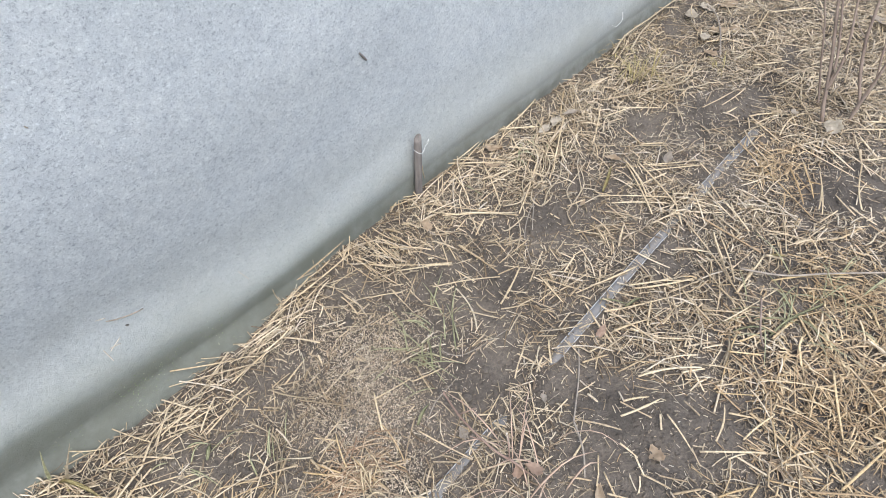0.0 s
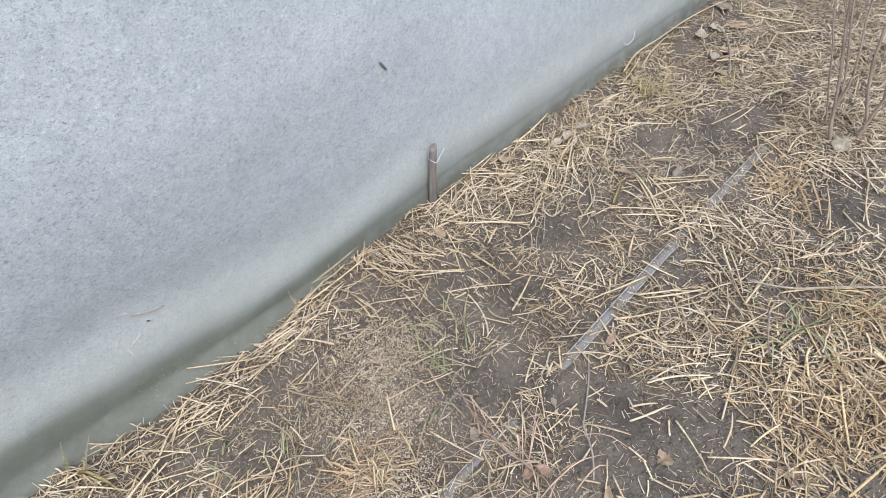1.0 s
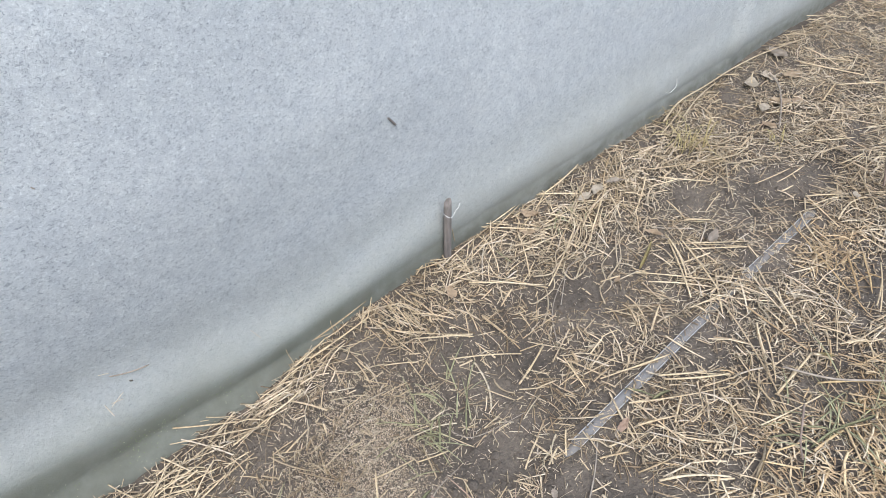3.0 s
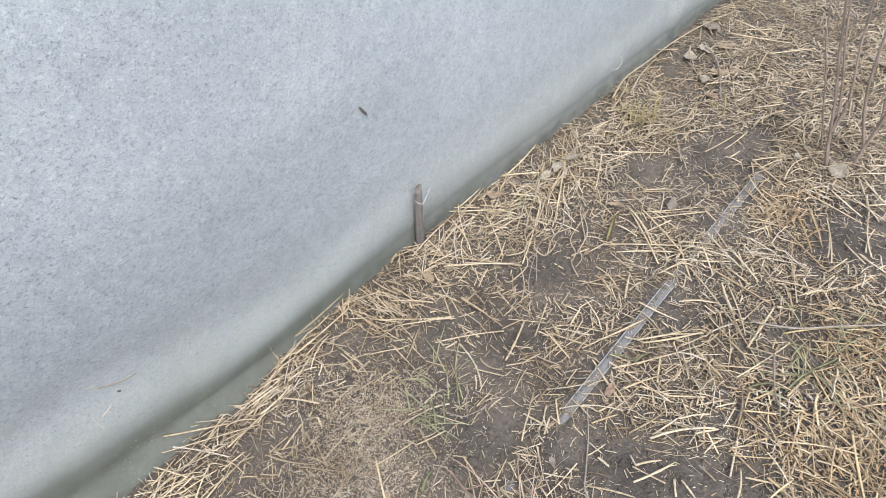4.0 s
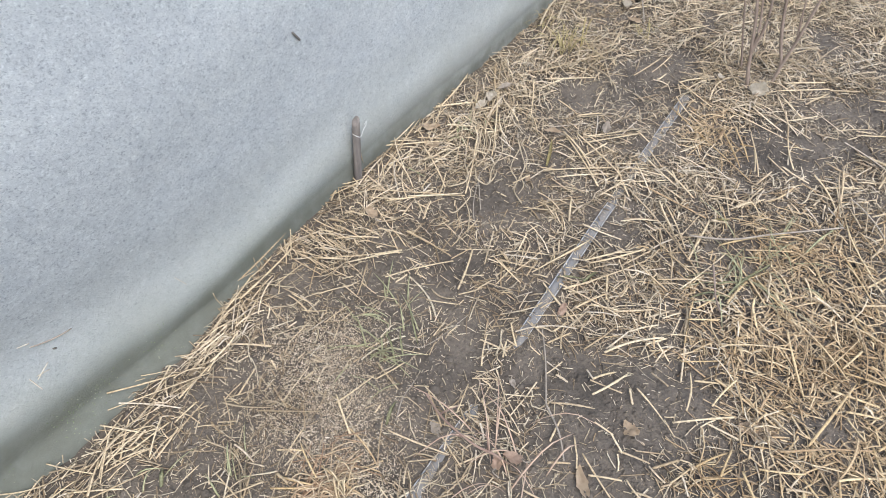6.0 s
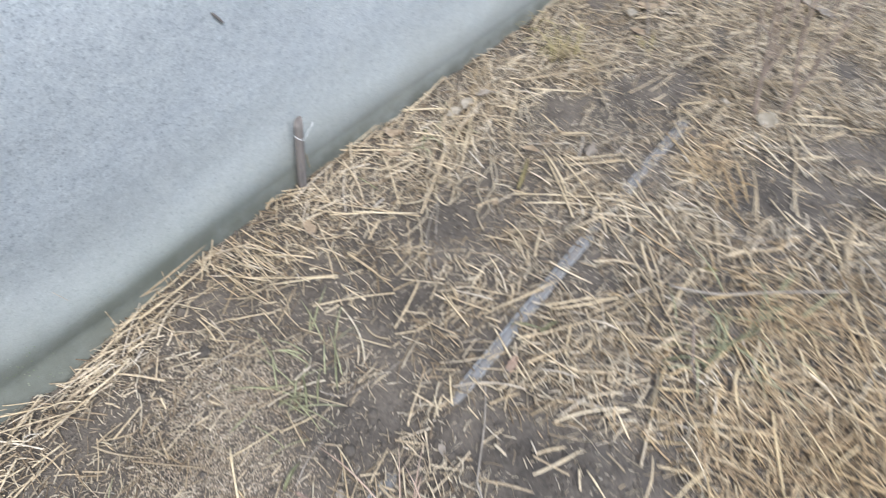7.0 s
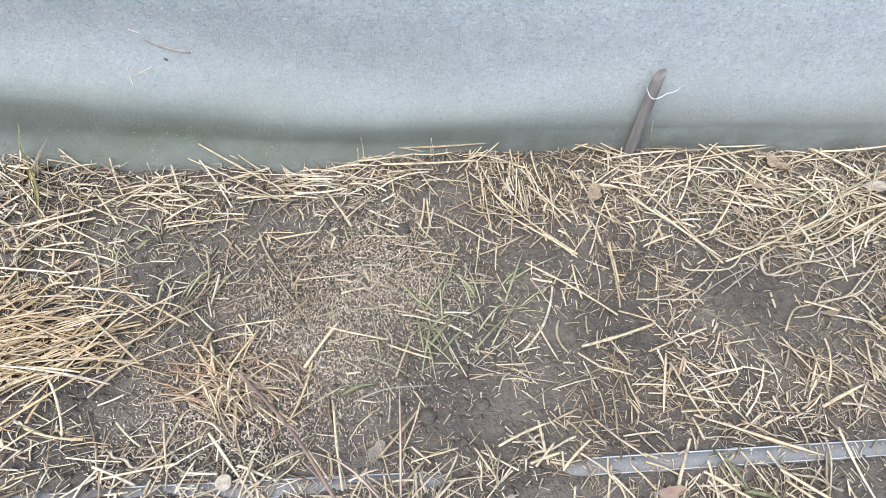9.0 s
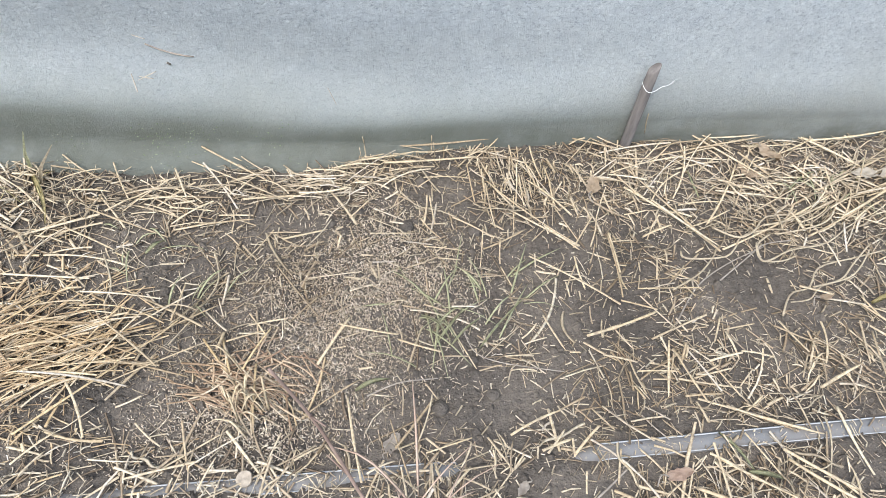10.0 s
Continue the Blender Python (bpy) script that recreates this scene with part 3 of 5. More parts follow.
# ---- loose straw ----
def straw_layers():
    rng = np.random.default_rng(7)
    x, y = scatter(52000, rng, 1.1)
    n, p = len(x), thickness(x, y)
    length = rng.gamma(2.2, 0.012, n) + 0.01
    width = np.clip(rng.normal(0.0025, 0.0009, n), 0.001, 0.0045)
    lift = 0.002 + 0.008 * p
    ob = rods("old_straw", x, y, lay(x, y, rng), length, width, lift * rng.uniform(0, 1, n), lift * rng.uniform(0, 1, n), OLD, 4, 3, 0.03, 0.7, rng)
    ripened(ob, x, y, 8, rng)
    tagged(ob, "damp browned straw rotting under the fresh mulch", "straw", kind="stuff")
    x, y = scatter(46000, rng, 1.6)
    n, p = len(x), thickness(x, y)
    length = rng.gamma(2.0, 0.0125, n) + 0.008
    width = np.clip(rng.normal(0.0029, 0.0008, n), 0.0013, 0.0048)
    lift = 0.004 + 0.02 * p
    ob = rods("straw_pieces", x, y, lay(x, y, rng), length, width, lift * rng.uniform(0.1, 1, n), lift * rng.uniform(0.1, 1, n), STRAW, 5, 3, 0.03, 0.75, rng)
    ripened(ob, x, y, 10, rng)
    tagged(ob, "loose broken straw mulch over dark soil", "straw", kind="stuff")
    x, y = scatter(4600, rng, 1.6)
    n, p = len(x), thickness(x, y)
    length = rng.gamma(2.6, 0.018, n) + 0.035
    width = np.clip(rng.normal(0.0033, 0.0007, n), 0.0018, 0.0048)
    lift = 0.006 + 0.022 * p
    heading = lay(x, y, rng)
    for cx, cy, sx, sy, comb, spread, count, mean in CLUMPS:
        a = radians(comb)
        u, v = rng.normal(0, sx, count), rng.normal(0, sy, count)
        px, py = cx + u * math.cos(a) - v * math.sin(a), cy + u * math.sin(a) + v * math.cos(a)
        good = py < foot_line(px) - 0.002
        count = int(good.sum())
        x, y = np.concatenate([x, px[good]]), np.concatenate([y, py[good]])
        heading = np.concatenate([heading, a + rng.normal(0, spread, count)])
        length = np.concatenate([length, np.clip(rng.normal(mean, mean * 0.3, count), 0.04, 0.25)])
        width = np.concatenate([width, np.clip(rng.normal(0.0026, 0.0006, count), 0.0014, 0.004)])
        lift = np.concatenate([lift, np.full(count, 0.027)])
    n = len(x)
    ob = rods("straw_lengths", x, y, heading, length, width, lift * rng.uniform(0.1, 1, n), lift * rng.uniform(0.1, 1, n), STRAW, 6, 6, 0.035, 0.8, rng)
    ripened(ob, x, y, 30, rng)
    tagged(ob, "longer golden straw lengths strewn over the mulch", "straw", kind="stuff")
    x, y = scatter(46000, rng, 0.75, (-1.3, 2.0, -1.5, 0.02))
    n = len(x)
    length = rng.gamma(1.6, 0.0075, n) + 0.005
    width = np.clip(rng.normal(0.0017, 0.0006, n), 0.0008, 0.0034)
    lift = 0.003 + 0.013 * thickness(x, y)
    ob = rods("straw_splinters", x, y, rng.uniform(0, 3.14, n), length, width, lift * rng.uniform(0, 1, n), lift * rng.uniform(0, 1, n), DULL, 4, 3, 0.04, 0.6, rng)
    ripened(ob, x, y, 8, rng)
    tagged(ob, "thin straw splinters scattered over soil and mulch", "straw", kind="stuff")
    x, y = scatter(115000, rng, 0.6, (-1.3, 2.2, -1.5, 0.02))
    n = len(x)
    length = rng.gamma(1.3, 0.0036, n) + 0.0015
    width = np.clip(rng.normal(0.0012, 0.0005, n), 0.0005, 0.0028)
    ob = rods("straw_bits", x, y, rng.uniform(0, 3.14, n), length, width, 0.006 * rng.uniform(0, 1, n) ** 2, 0.006 * rng.uniform(0, 1, n) ** 2, CHAFF, 3, 2, 0.0, 0.6, rng)
    tagged(ob, "short straw crumbs between the stalks", "straw", kind="stuff")
    x, y = scatter(13000, rng, 1.3)
    n, p = len(x), thickness(x, y)
    length = rng.gamma(2.2, 0.02, n) + 0.015
    width = np.clip(rng.gamma(3.0, 0.0006, n), 0.0007, 0.0045)
    lift = 0.005 + 0.022 * p
    ob = rods("dry_blades", x, y, lay(x, y, rng), length, width, lift * rng.uniform(0, 1, n), lift * rng.uniform(0, 1, n), DULL, 4, 8, 0.12, 0.35, rng, 0.05)
    ripened(ob, x, y, 28, rng)
    tagged(ob, "thin curled dry grass blades among the straw", "dry grass", kind="stuff")
    # chaff in heaps where it was spilled
    xs, ys = [], []
    for e in CHAFFY:
        k = int(95000 * e[2] * e[3] * 6)
        u, v, a = rng.normal(0, 0.78, k) * e[2], rng.normal(0, 0.78, k) * e[3], radians(e[4])
        xs.append(e[0] + u * math.cos(a) - v * math.sin(a))
        ys.append(e[1] + u * math.sin(a) + v * math.cos(a))
    x, y = np.concatenate(xs), np.concatenate(ys)
    n = len(x)
    ob = rods("chaff", x, y, rng.uniform(0, 3.14, n), rng.gamma(1.8, 0.0011, n) + 0.0008, rng.uniform(0.0007, 0.0021, n), 0.005 * rng.uniform(0, 1, n), 0.005 * rng.uniform(0, 1, n), HUSK, 3, 2, 0.0, 0.5, rng)
    tagged(ob, "pale fine chaff spilled on the soil", "chaff", kind="stuff")
    # a trodden reddish wisp
    n = 120
    x, y = -0.605 + rng.normal(0, 0.036, n), -0.435 + rng.normal(0, 0.022, n)
    heading = radians(155) + rng.normal(0, 0.55, n)
    ob = rods("russet_straw", x, y, heading, rng.gamma(3.0, 0.011, n) + 0.012, rng.uniform(0.0014, 0.0034, n), 0.018 * rng.uniform(0.1, 1, n), 0.018 * rng.uniform(0.1, 1, n), RUSSET, 5, 5, 0.06, 0.7, rng)
    tagged(ob, "crushed reddish-brown straw in a trodden wisp", "straw", kind="stuff")
    # soil crumbs
    n = 46000
    x, y = rng.uniform(-1.2, 1.5, n), rng.uniform(-1.35, 0.0, n)
    keep = rng.uniform(0, 1, n) < 1.1 - thickness(x, y)
    x, y = x[keep], y[keep]
    n, r = len(x), rng.gamma(1.6, 0.0013, len(x)) + 0.0008
    base = np.array([(1, 0, 0), (0.3, 0.95, 0.1), (-0.8, 0.5, 0), (-0.7, -0.6, 0.1), (0.4, -0.9, 0), (0.1, 0.1, 0.9)])
    jit = base[None] * rng.uniform(0.6, 1.3, (n, 6, 1))
    turn = rng.uniform(0, 6.28, n)[:, None]
    vx = jit[..., 0] * np.cos(turn) - jit[..., 1] * np.sin(turn)
    vy = jit[..., 0] * np.sin(turn) + jit[..., 1] * np.cos(turn)
    z = soil_height(x, y)
    verts = np.stack([x[:, None] + vx * r[:, None], y[:, None] + vy * r[:, None], z[:, None] + jit[..., 2] * r[:, None]], -1).reshape(-1, 3)
    tri = np.array([(0, 1, 5), (1, 2, 5), (2, 3, 5), (3, 4, 5), (4, 0, 5)])
    ob = mesh_object("soil_crumbs", verts, (tri[None] + (np.arange(n) * 6)[:, None, None]).reshape(-1, 3), SOIL, False)
    tagged(ob, "small dark crumbs of soil", "soil", kind="stuff")


straw_layers()


# ---- single stalks that stand out ----
STALKS_MADE = []


def straw_bmesh(x0, y0, x1, y1, width, lift, seed):
    """One straw: a hollow stem with a joint, pressed flat here and there, bent or kinked, lying on the mulch."""
    width = 0.9 * width
    rng = np.random.default_rng(seed)
    a, b = np.array((x0, y0)), np.array((x1, y1))
    long, n = math.dist(a, b), 9
    across = np.array((-(b - a)[1], (b - a)[0]))
    bow = across * rng.normal(0, 0.022)
    kink = across * (rng.normal(0, 0.05) if rng.uniform() < 0.22 and long > 0.05 else 0.0)
    at = rng.uniform(0.3, 0.7)
    lo, hi = lift * rng.uniform(0.35, 1.1), lift * rng.uniform(0.35, 1.1)
    za, zb = float(rest_height(x0, y0)) + lo, float(rest_height(x1, y1)) + hi
    pts = []
    for u in np.linspace(0, 1, n):
        p = a + (b - a) * u + bow * 4 * u * (1 - u) + kink * (1 - abs(u - at) / max(at, 1 - at))
        pts.append((p[0], p[1], max(za + (zb - za) * u, float(rest_height(p[0], p[1])) + width * 0.5)))
    joint = int(rng.integers(2, n - 2)) if long > 0.07 else -1
    taper = rng.uniform(0.05, 0.3)
    radii = [width * 0.5 * rng.uniform(0.88, 1.06) * (1.22 if i == joint else 1 - taper * i / n) for i in range(n)]
    if rng.uniform() < 0.4:
        radii[-1] *= 0.35
    bm = tube(pts, radii, 7, float(rng.uniform(0.4, 0.9)), False)
    bmesh.ops.solidify(bm, geom=bm.faces, thickness=width * 0.12)
    return bm


def stalk(x0, y0, x1, y1, width, lift=0.021):
    STALKS_MADE.append(1)
    bm = straw_bmesh(x0, y0, x1, y1, width * 0.92, lift, 100 + len(STALKS_MADE))
    long = math.hypot(x1 - x0, y1 - y0)
    size = "long" if long > 0.13 else "short" if long < 0.055 else "single"
    kind = "broad" if width > 0.0048 else "thin" if width < 0.0029 else "golden"
    warm = any(math.hypot((x0 + x1) / 2 - px, (y0 + y1) / 2 - py) < reach for px, py, reach in RIPENED)
    return tagged(part("straw_stalk", bm, RIPE_STALK if warm else STALK, None), f"{size} {'yellow' if warm and kind == 'golden' else kind} dry straw stalk lying on the mulch", "straw stalk", "single straw stalks")


SLIVERS = []


def sliver(x0, y0, x1, y1, width):
    SLIVERS.append((x0, y0, x1, y1, width))


stalk(-0.833, -0.051, -0.797, -0.125, 0.0031)
stalk(-0.702, -0.008, -0.640, -0.051, 0.0023)
stalk(-0.781, -0.128, -0.699, -0.124, 0.0037)
stalk(-0.739, -0.135, -0.671, -0.149, 0.0036)
stalk(-0.854, -0.141, -0.728, -0.201, 0.0037)
stalk(-0.916, -0.223, -0.872, -0.179, 0.0045)
stalk(-0.871, -0.181, -0.796, -0.225, 0.0036)
stalk(-0.892, -0.225, -0.760, -0.257, 0.0036)
stalk(-0.676, -0.176, -0.612, -0.169, 0.0028)
stalk(-0.632, -0.128, -0.549, -0.115, 0.0043)
stalk(-0.995, -0.076, -0.936, -0.112, 0.0032)
stalk(-0.981, -0.070, -0.909, -0.095, 0.0032)
stalk(-0.883, -0.102, -0.824, -0.115, 0.0031)
stalk(-0.549, -0.115, -0.471, -0.107, 0.0043)
stalk(-0.511, -0.075, -0.453, -0.058, 0.0037)
stalk(-0.453, -0.057, -0.365, -0.033, 0.0045)
stalk(-0.365, -0.033, -0.303, -0.030, 0.0038)
stalk(-0.416, -0.055, -0.268, -0.051, 0.0053)
stalk(-0.267, -0.048, -0.224, -0.007, 0.0031)
stalk(-0.348, -0.126, -0.344, -0.185, 0.0035)
stalk(-0.284, -0.066, -0.279, -0.142, 0.0029)
stalk(-0.176, -0.031, -0.164, -0.099, 0.0038)
stalk(-0.158, -0.066, -0.155, -0.155, 0.0037)
stalk(-0.203, -0.091, -0.204, -0.154, 0.0029)
stalk(-0.364, -0.167, -0.337, -0.208, 0.0034)
stalk(-0.442, -0.210, -0.375, -0.199, 0.0027)
stalk(-0.276, -0.232, -0.207, -0.201, 0.0034)
stalk(-0.272, -0.193, -0.284, -0.263, 0.0027)
stalk(-0.156, -0.161, -0.134, -0.225, 0.0028)
stalk(-0.144, -0.255, -0.139, -0.309, 0.0034)
stalk(-0.568, -0.206, -0.504, -0.187, 0.0041)
stalk(-0.471, -0.176, -0.432, -0.130, 0.0028)
stalk(-0.255, -0.101, -0.131, -0.234, 0.0029)
stalk(0.116, 0.028, 0.187, -0.041, 0.0043)
stalk(0.186, -0.044, 0.241, -0.087, 0.0043)
stalk(0.035, -0.042, 0.153, -0.007, 0.0034)
stalk(0.149, -0.004, 0.266, 0.011, 0.0045)
stalk(-0.057, -0.012, -0.013, -0.034, 0.0032)
stalk(-0.036, -0.047, 0.029, -0.062, 0.0032)
stalk(0.096, -0.007, 0.090, -0.056, 0.0034)
stalk(-0.043, -0.075, 0.002, -0.153, 0.0039)
stalk(0.004, -0.149, 0.083, -0.243, 0.0045)
stalk(0.081, -0.197, 0.178, -0.065, 0.0040)
stalk(0.206, -0.018, 0.303, -0.014, 0.0036)
stalk(0.207, -0.056, 0.335, -0.014, 0.0036)
stalk(0.129, -0.118, 0.200, -0.136, 0.0049)
stalk(0.197, -0.132, 0.246, -0.144, 0.0033)
stalk(0.144, -0.156, 0.188, -0.092, 0.0033)
stalk(0.286, -0.098, 0.318, -0.046, 0.0036)
stalk(0.251, -0.087, 0.332, -0.099, 0.0035)
stalk(0.333, -0.075, 0.330, -0.155, 0.0027)
stalk(0.239, -0.225, 0.423, -0.124, 0.0043)
stalk(0.328, -0.198, 0.413, -0.144, 0.0035)
stalk(-0.024, -0.212, 0.020, -0.201, 0.0037)
stalk(-0.081, -0.210, -0.079, -0.281, 0.0042)
stalk(0.049, -0.196, 0.129, -0.168, 0.0031)
stalk(-0.061, -0.312, 0.031, -0.316, 0.0028)
stalk(0.049, -0.154, 0.127, -0.150, 0.0031)
stalk(-0.914, -0.338, -0.866, -0.314, 0.0035)
stalk(-0.900, -0.384, -0.850, -0.349, 0.0034)
stalk(-0.847, -0.433, -0.765, -0.391, 0.0032)
stalk(-0.770, -0.398, -0.672, -0.421, 0.0031)
stalk(-0.855, -0.490, -0.755, -0.407, 0.0038)
stalk(-0.821, -0.482, -0.811, -0.446, 0.0051)
stalk(-0.807, -0.432, -0.773, -0.501, 0.0037)
stalk(-0.814, -0.384, -0.718, -0.351, 0.0032)
stalk(-0.848, -0.328, -0.779, -0.326, 0.0027)
stalk(-0.807, -0.325, -0.720, -0.335, 0.0022)
stalk(-0.763, -0.366, -0.718, -0.351, 0.0039)
stalk(-0.665, -0.487, -0.651, -0.548, 0.0035)
stalk(-0.634, -0.361, -0.638, -0.390, 0.0055)
stalk(-0.658, -0.371, -0.621, -0.422, 0.0043)
stalk(-0.604, -0.419, -0.574, -0.357, 0.0037)
stalk(-0.629, -0.376, -0.581, -0.357, 0.0031)
stalk(-0.603, -0.351, -0.553, -0.343, 0.0031)
stalk(-0.587, -0.415, -0.583, -0.502, 0.0041)
stalk(-0.844, -0.528, -0.805, -0.493, 0.0031)
stalk(-0.691, -0.288, -0.700, -0.347, 0.0033)
stalk(-0.722, -0.364, -0.643, -0.323, 0.0026)
stalk(-0.513, -0.411, -0.471, -0.346, 0.0049)
stalk(-0.486, -0.359, -0.408, -0.380, 0.0037)
stalk(-0.408, -0.382, -0.354, -0.406, 0.0036)
stalk(-0.531, -0.484, -0.457, -0.440, 0.0029)
stalk(-0.474, -0.462, -0.458, -0.574, 0.0039)
stalk(-0.369, -0.462, -0.391, -0.524, 0.0029)
stalk(-0.423, -0.493, -0.398, -0.590, 0.0022)
stalk(-0.382, -0.538, -0.327, -0.526, 0.0028)
stalk(-0.279, -0.523, -0.213, -0.494, 0.0041)
stalk(-0.245, -0.547, -0.204, -0.531, 0.0046)
stalk(-0.239, -0.550, -0.212, -0.520, 0.0040)
stalk(-0.206, -0.552, -0.169, -0.519, 0.0047)
stalk(-0.207, -0.350, -0.191, -0.414, 0.0038)
stalk(-0.339, -0.358, -0.308, -0.425, 0.0024)
stalk(-0.154, -0.389, -0.048, -0.355, 0.0052)
stalk(-0.091, -0.331, -0.042, -0.348, 0.0034)
stalk(-0.048, -0.407, -0.067, -0.482, 0.0038)
stalk(-0.023, -0.409, -0.038, -0.438, 0.0052)
stalk(-0.043, -0.416, -0.023, -0.496, 0.0039)
stalk(-0.098, -0.444, -0.046, -0.450, 0.0032)
stalk(0.043, -0.366, 0.017, -0.410, 0.0034)
stalk(0.039, -0.393, 0.041, -0.438, 0.0041)
stalk(0.050, -0.425, 0.095, -0.433, 0.0034)
stalk(0.128, -0.374, 0.145, -0.430, 0.0043)
stalk(-0.045, -0.483, 0.009, -0.480, 0.0038)
stalk(0.006, -0.436, 0.026, -0.487, 0.0033)
stalk(0.002, -0.436, 0.048, -0.429, 0.0040)
stalk(0.136, -0.484, 0.207, -0.454, 0.0055)
stalk(0.250, -0.403, 0.230, -0.473, 0.0045)
stalk(0.277, -0.336, 0.284, -0.381, 0.0039)
stalk(0.001, -0.501, 0.111, -0.546, 0.0033)
stalk(0.142, -0.513, 0.155, -0.598, 0.0048)
stalk(0.047, -0.564, 0.130, -0.617, 0.0052)
stalk(0.004, -0.543, 0.040, -0.598, 0.0032)
stalk(-0.047, -0.565, -0.001, -0.592, 0.0043)
stalk(0.112, 0.017, 0.222, -0.089, 0.0044)
stalk(0.049, -0.047, 0.255, -0.001, 0.0043)
stalk(0.331, -0.015, 0.492, 0.008, 0.0048)
stalk(0.318, -0.007, 0.409, -0.074, 0.0055)
stalk(0.579, -0.030, 0.477, -0.091, 0.0050)
stalk(0.481, -0.097, 0.306, -0.190, 0.0055)
stalk(0.586, -0.146, 0.431, -0.223, 0.0048)
stalk(0.610, -0.133, 0.743, -0.234, 0.0055)
stalk(0.560, -0.177, 0.624, -0.218, 0.0050)
stalk(0.614, -0.165, 0.667, -0.287, 0.0050)
stalk(0.503, -0.319, 0.535, -0.372, 0.0055)
stalk(0.530, -0.250, 0.503, -0.319, 0.0047)
stalk(0.423, -0.320, 0.321, -0.444, 0.0055)
stalk(0.431, -0.354, 0.327, -0.517, 0.0055)
stalk(0.408, -0.387, 0.502, -0.484, 0.0055)
stalk(0.502, -0.484, 0.482, -0.521, 0.0045)
stalk(0.383, -0.478, 0.277, -0.559, 0.0052)
stalk(0.261, -0.353, 0.396, -0.556, 0.0042)
stalk(0.252, -0.393, 0.338, -0.498, 0.0042)
stalk(0.184, -0.317, 0.224, -0.337, 0.0055)
stalk(0.759, -0.577, 0.874, -0.592, 0.0052)
stalk(0.647, -0.644, 0.525, -0.731, 0.0055)
stalk(0.665, -0.674, 0.565, -0.738, 0.0047)
stalk(0.613, -0.737, 0.522, -0.764, 0.0046)
stalk(0.617, -0.702, 0.612, -0.735, 0.0047)
stalk(0.808, -0.752, 0.699, -0.794, 0.0055)
stalk(0.699, -0.794, 0.589, -0.836, 0.0047)
stalk(0.779, -0.773, 0.828, -0.830, 0.0051)
stalk(0.767, -0.685, 0.725, -0.774, 0.0050)
stalk(0.857, -0.738, 0.809, -0.800, 0.0052)
stalk(0.875, -0.791, 0.952, -0.830, 0.0055)
stalk(0.957, -0.829, 0.990, -0.893, 0.0055)
stalk(0.888, -0.715, 0.970, -0.826, 0.0054)
stalk(0.930, -0.719, 0.984, -0.808, 0.0055)
stalk(0.984, -0.922, 1.027, -1.065, 0.0055)
stalk(0.947, -0.943, 1.001, -1.069, 0.0055)
stalk(0.812, -0.928, 0.852, -1.012, 0.0055)
stalk(0.879, -0.982, 0.938, -0.988, 0.0054)
stalk(0.647, -0.892, 0.632, -0.964, 0.0055)
stalk(0.557, -0.907, 0.588, -0.973, 0.0055)
stalk(0.636, -0.933, 0.515, -0.952, 0.0055)
stalk(0.515, -0.952, 0.448, -0.943, 0.0044)
stalk(0.738, -0.943, 0.710, -1.036, 0.0055)
stalk(0.717, -1.047, 0.627, -1.085, 0.0048)
stalk(0.655, -0.793, 0.689, -0.850, 0.0036)
stalk(0.610, -0.772, 0.552, -0.833, 0.0046)
stalk(0.586, -0.811, 0.546, -0.878, 0.0046)
stalk(0.416, -0.589, 0.350, -0.679, 0.0055)
stalk(0.367, -0.601, 0.343, -0.669, 0.0042)
stalk(0.462, -0.529, 0.422, -0.580, 0.0044)
stalk(0.303, -0.620, 0.245, -0.674, 0.0050)
stalk(0.441, -0.813, 0.470, -0.842, 0.0043)
stalk(0.628, -1.014, 0.690, -1.021, 0.0048)
stalk(0.504, -1.019, 0.585, -1.102, 0.0055)
stalk(-0.178, -0.200, -0.130, -0.236, 0.0045)
stalk(0.108, -0.601, 0.155, -0.654, 0.0047)
stalk(0.048, -0.616, -0.010, -0.642, 0.0055)
stalk(-0.039, -0.568, 0.126, -0.666, 0.0036)
stalk(-0.073, -0.602, -0.004, -0.639, 0.0055)
stalk(-0.045, -0.624, -0.028, -0.673, 0.0052)
stalk(-0.099, -0.586, -0.074, -0.626, 0.0034)
stalk(-0.142, -0.658, -0.054, -0.685, 0.0042)
stalk(0.206, -0.640, 0.167, -0.698, 0.0038)
stalk(0.167, -0.698, 0.134, -0.751, 0.0055)
stalk(0.260, -0.730, 0.173, -0.737, 0.0055)
stalk(0.162, -0.735, 0.181, -0.809, 0.0047)
stalk(0.088, -0.705, 0.131, -0.769, 0.0046)
stalk(0.250, -0.775, 0.351, -0.886, 0.0050)
stalk(0.402, -0.965, 0.221, -1.092, 0.0055)
stalk(0.296, -0.956, 0.252, -0.982, 0.0055)
stalk(0.203, -0.859, 0.182, -0.908, 0.0055)
stalk(0.182, -0.908, 0.143, -0.935, 0.0055)
stalk(0.058, -0.795, 0.113, -0.820, 0.0055)
stalk(0.101, -0.840, 0.182, -0.854, 0.0055)
stalk(0.022, -0.791, 0.057, -0.839, 0.0044)
stalk(0.142, -0.882, 0.078, -0.904, 0.0055)
stalk(0.104, -0.872, -0.003, -0.889, 0.0055)
stalk(0.099, -0.952, -0.031, -1.019, 0.0055)
stalk(-0.071, -0.815, -0.036, -0.874, 0.0034)
stalk(-0.074, -0.748, -0.036, -0.775, 0.0051)
stalk(-0.064, -0.765, -0.085, -0.799, 0.0042)
stalk(0.247, -1.015, 0.162, -1.092, 0.0055)
stalk(0.226, -0.967, 0.197, -1.026, 0.0055)
stalk(0.123, -1.076, 0.071, -1.057, 0.0055)
stalk(0.062, -1.054, 0.083, -1.199, 0.0055)
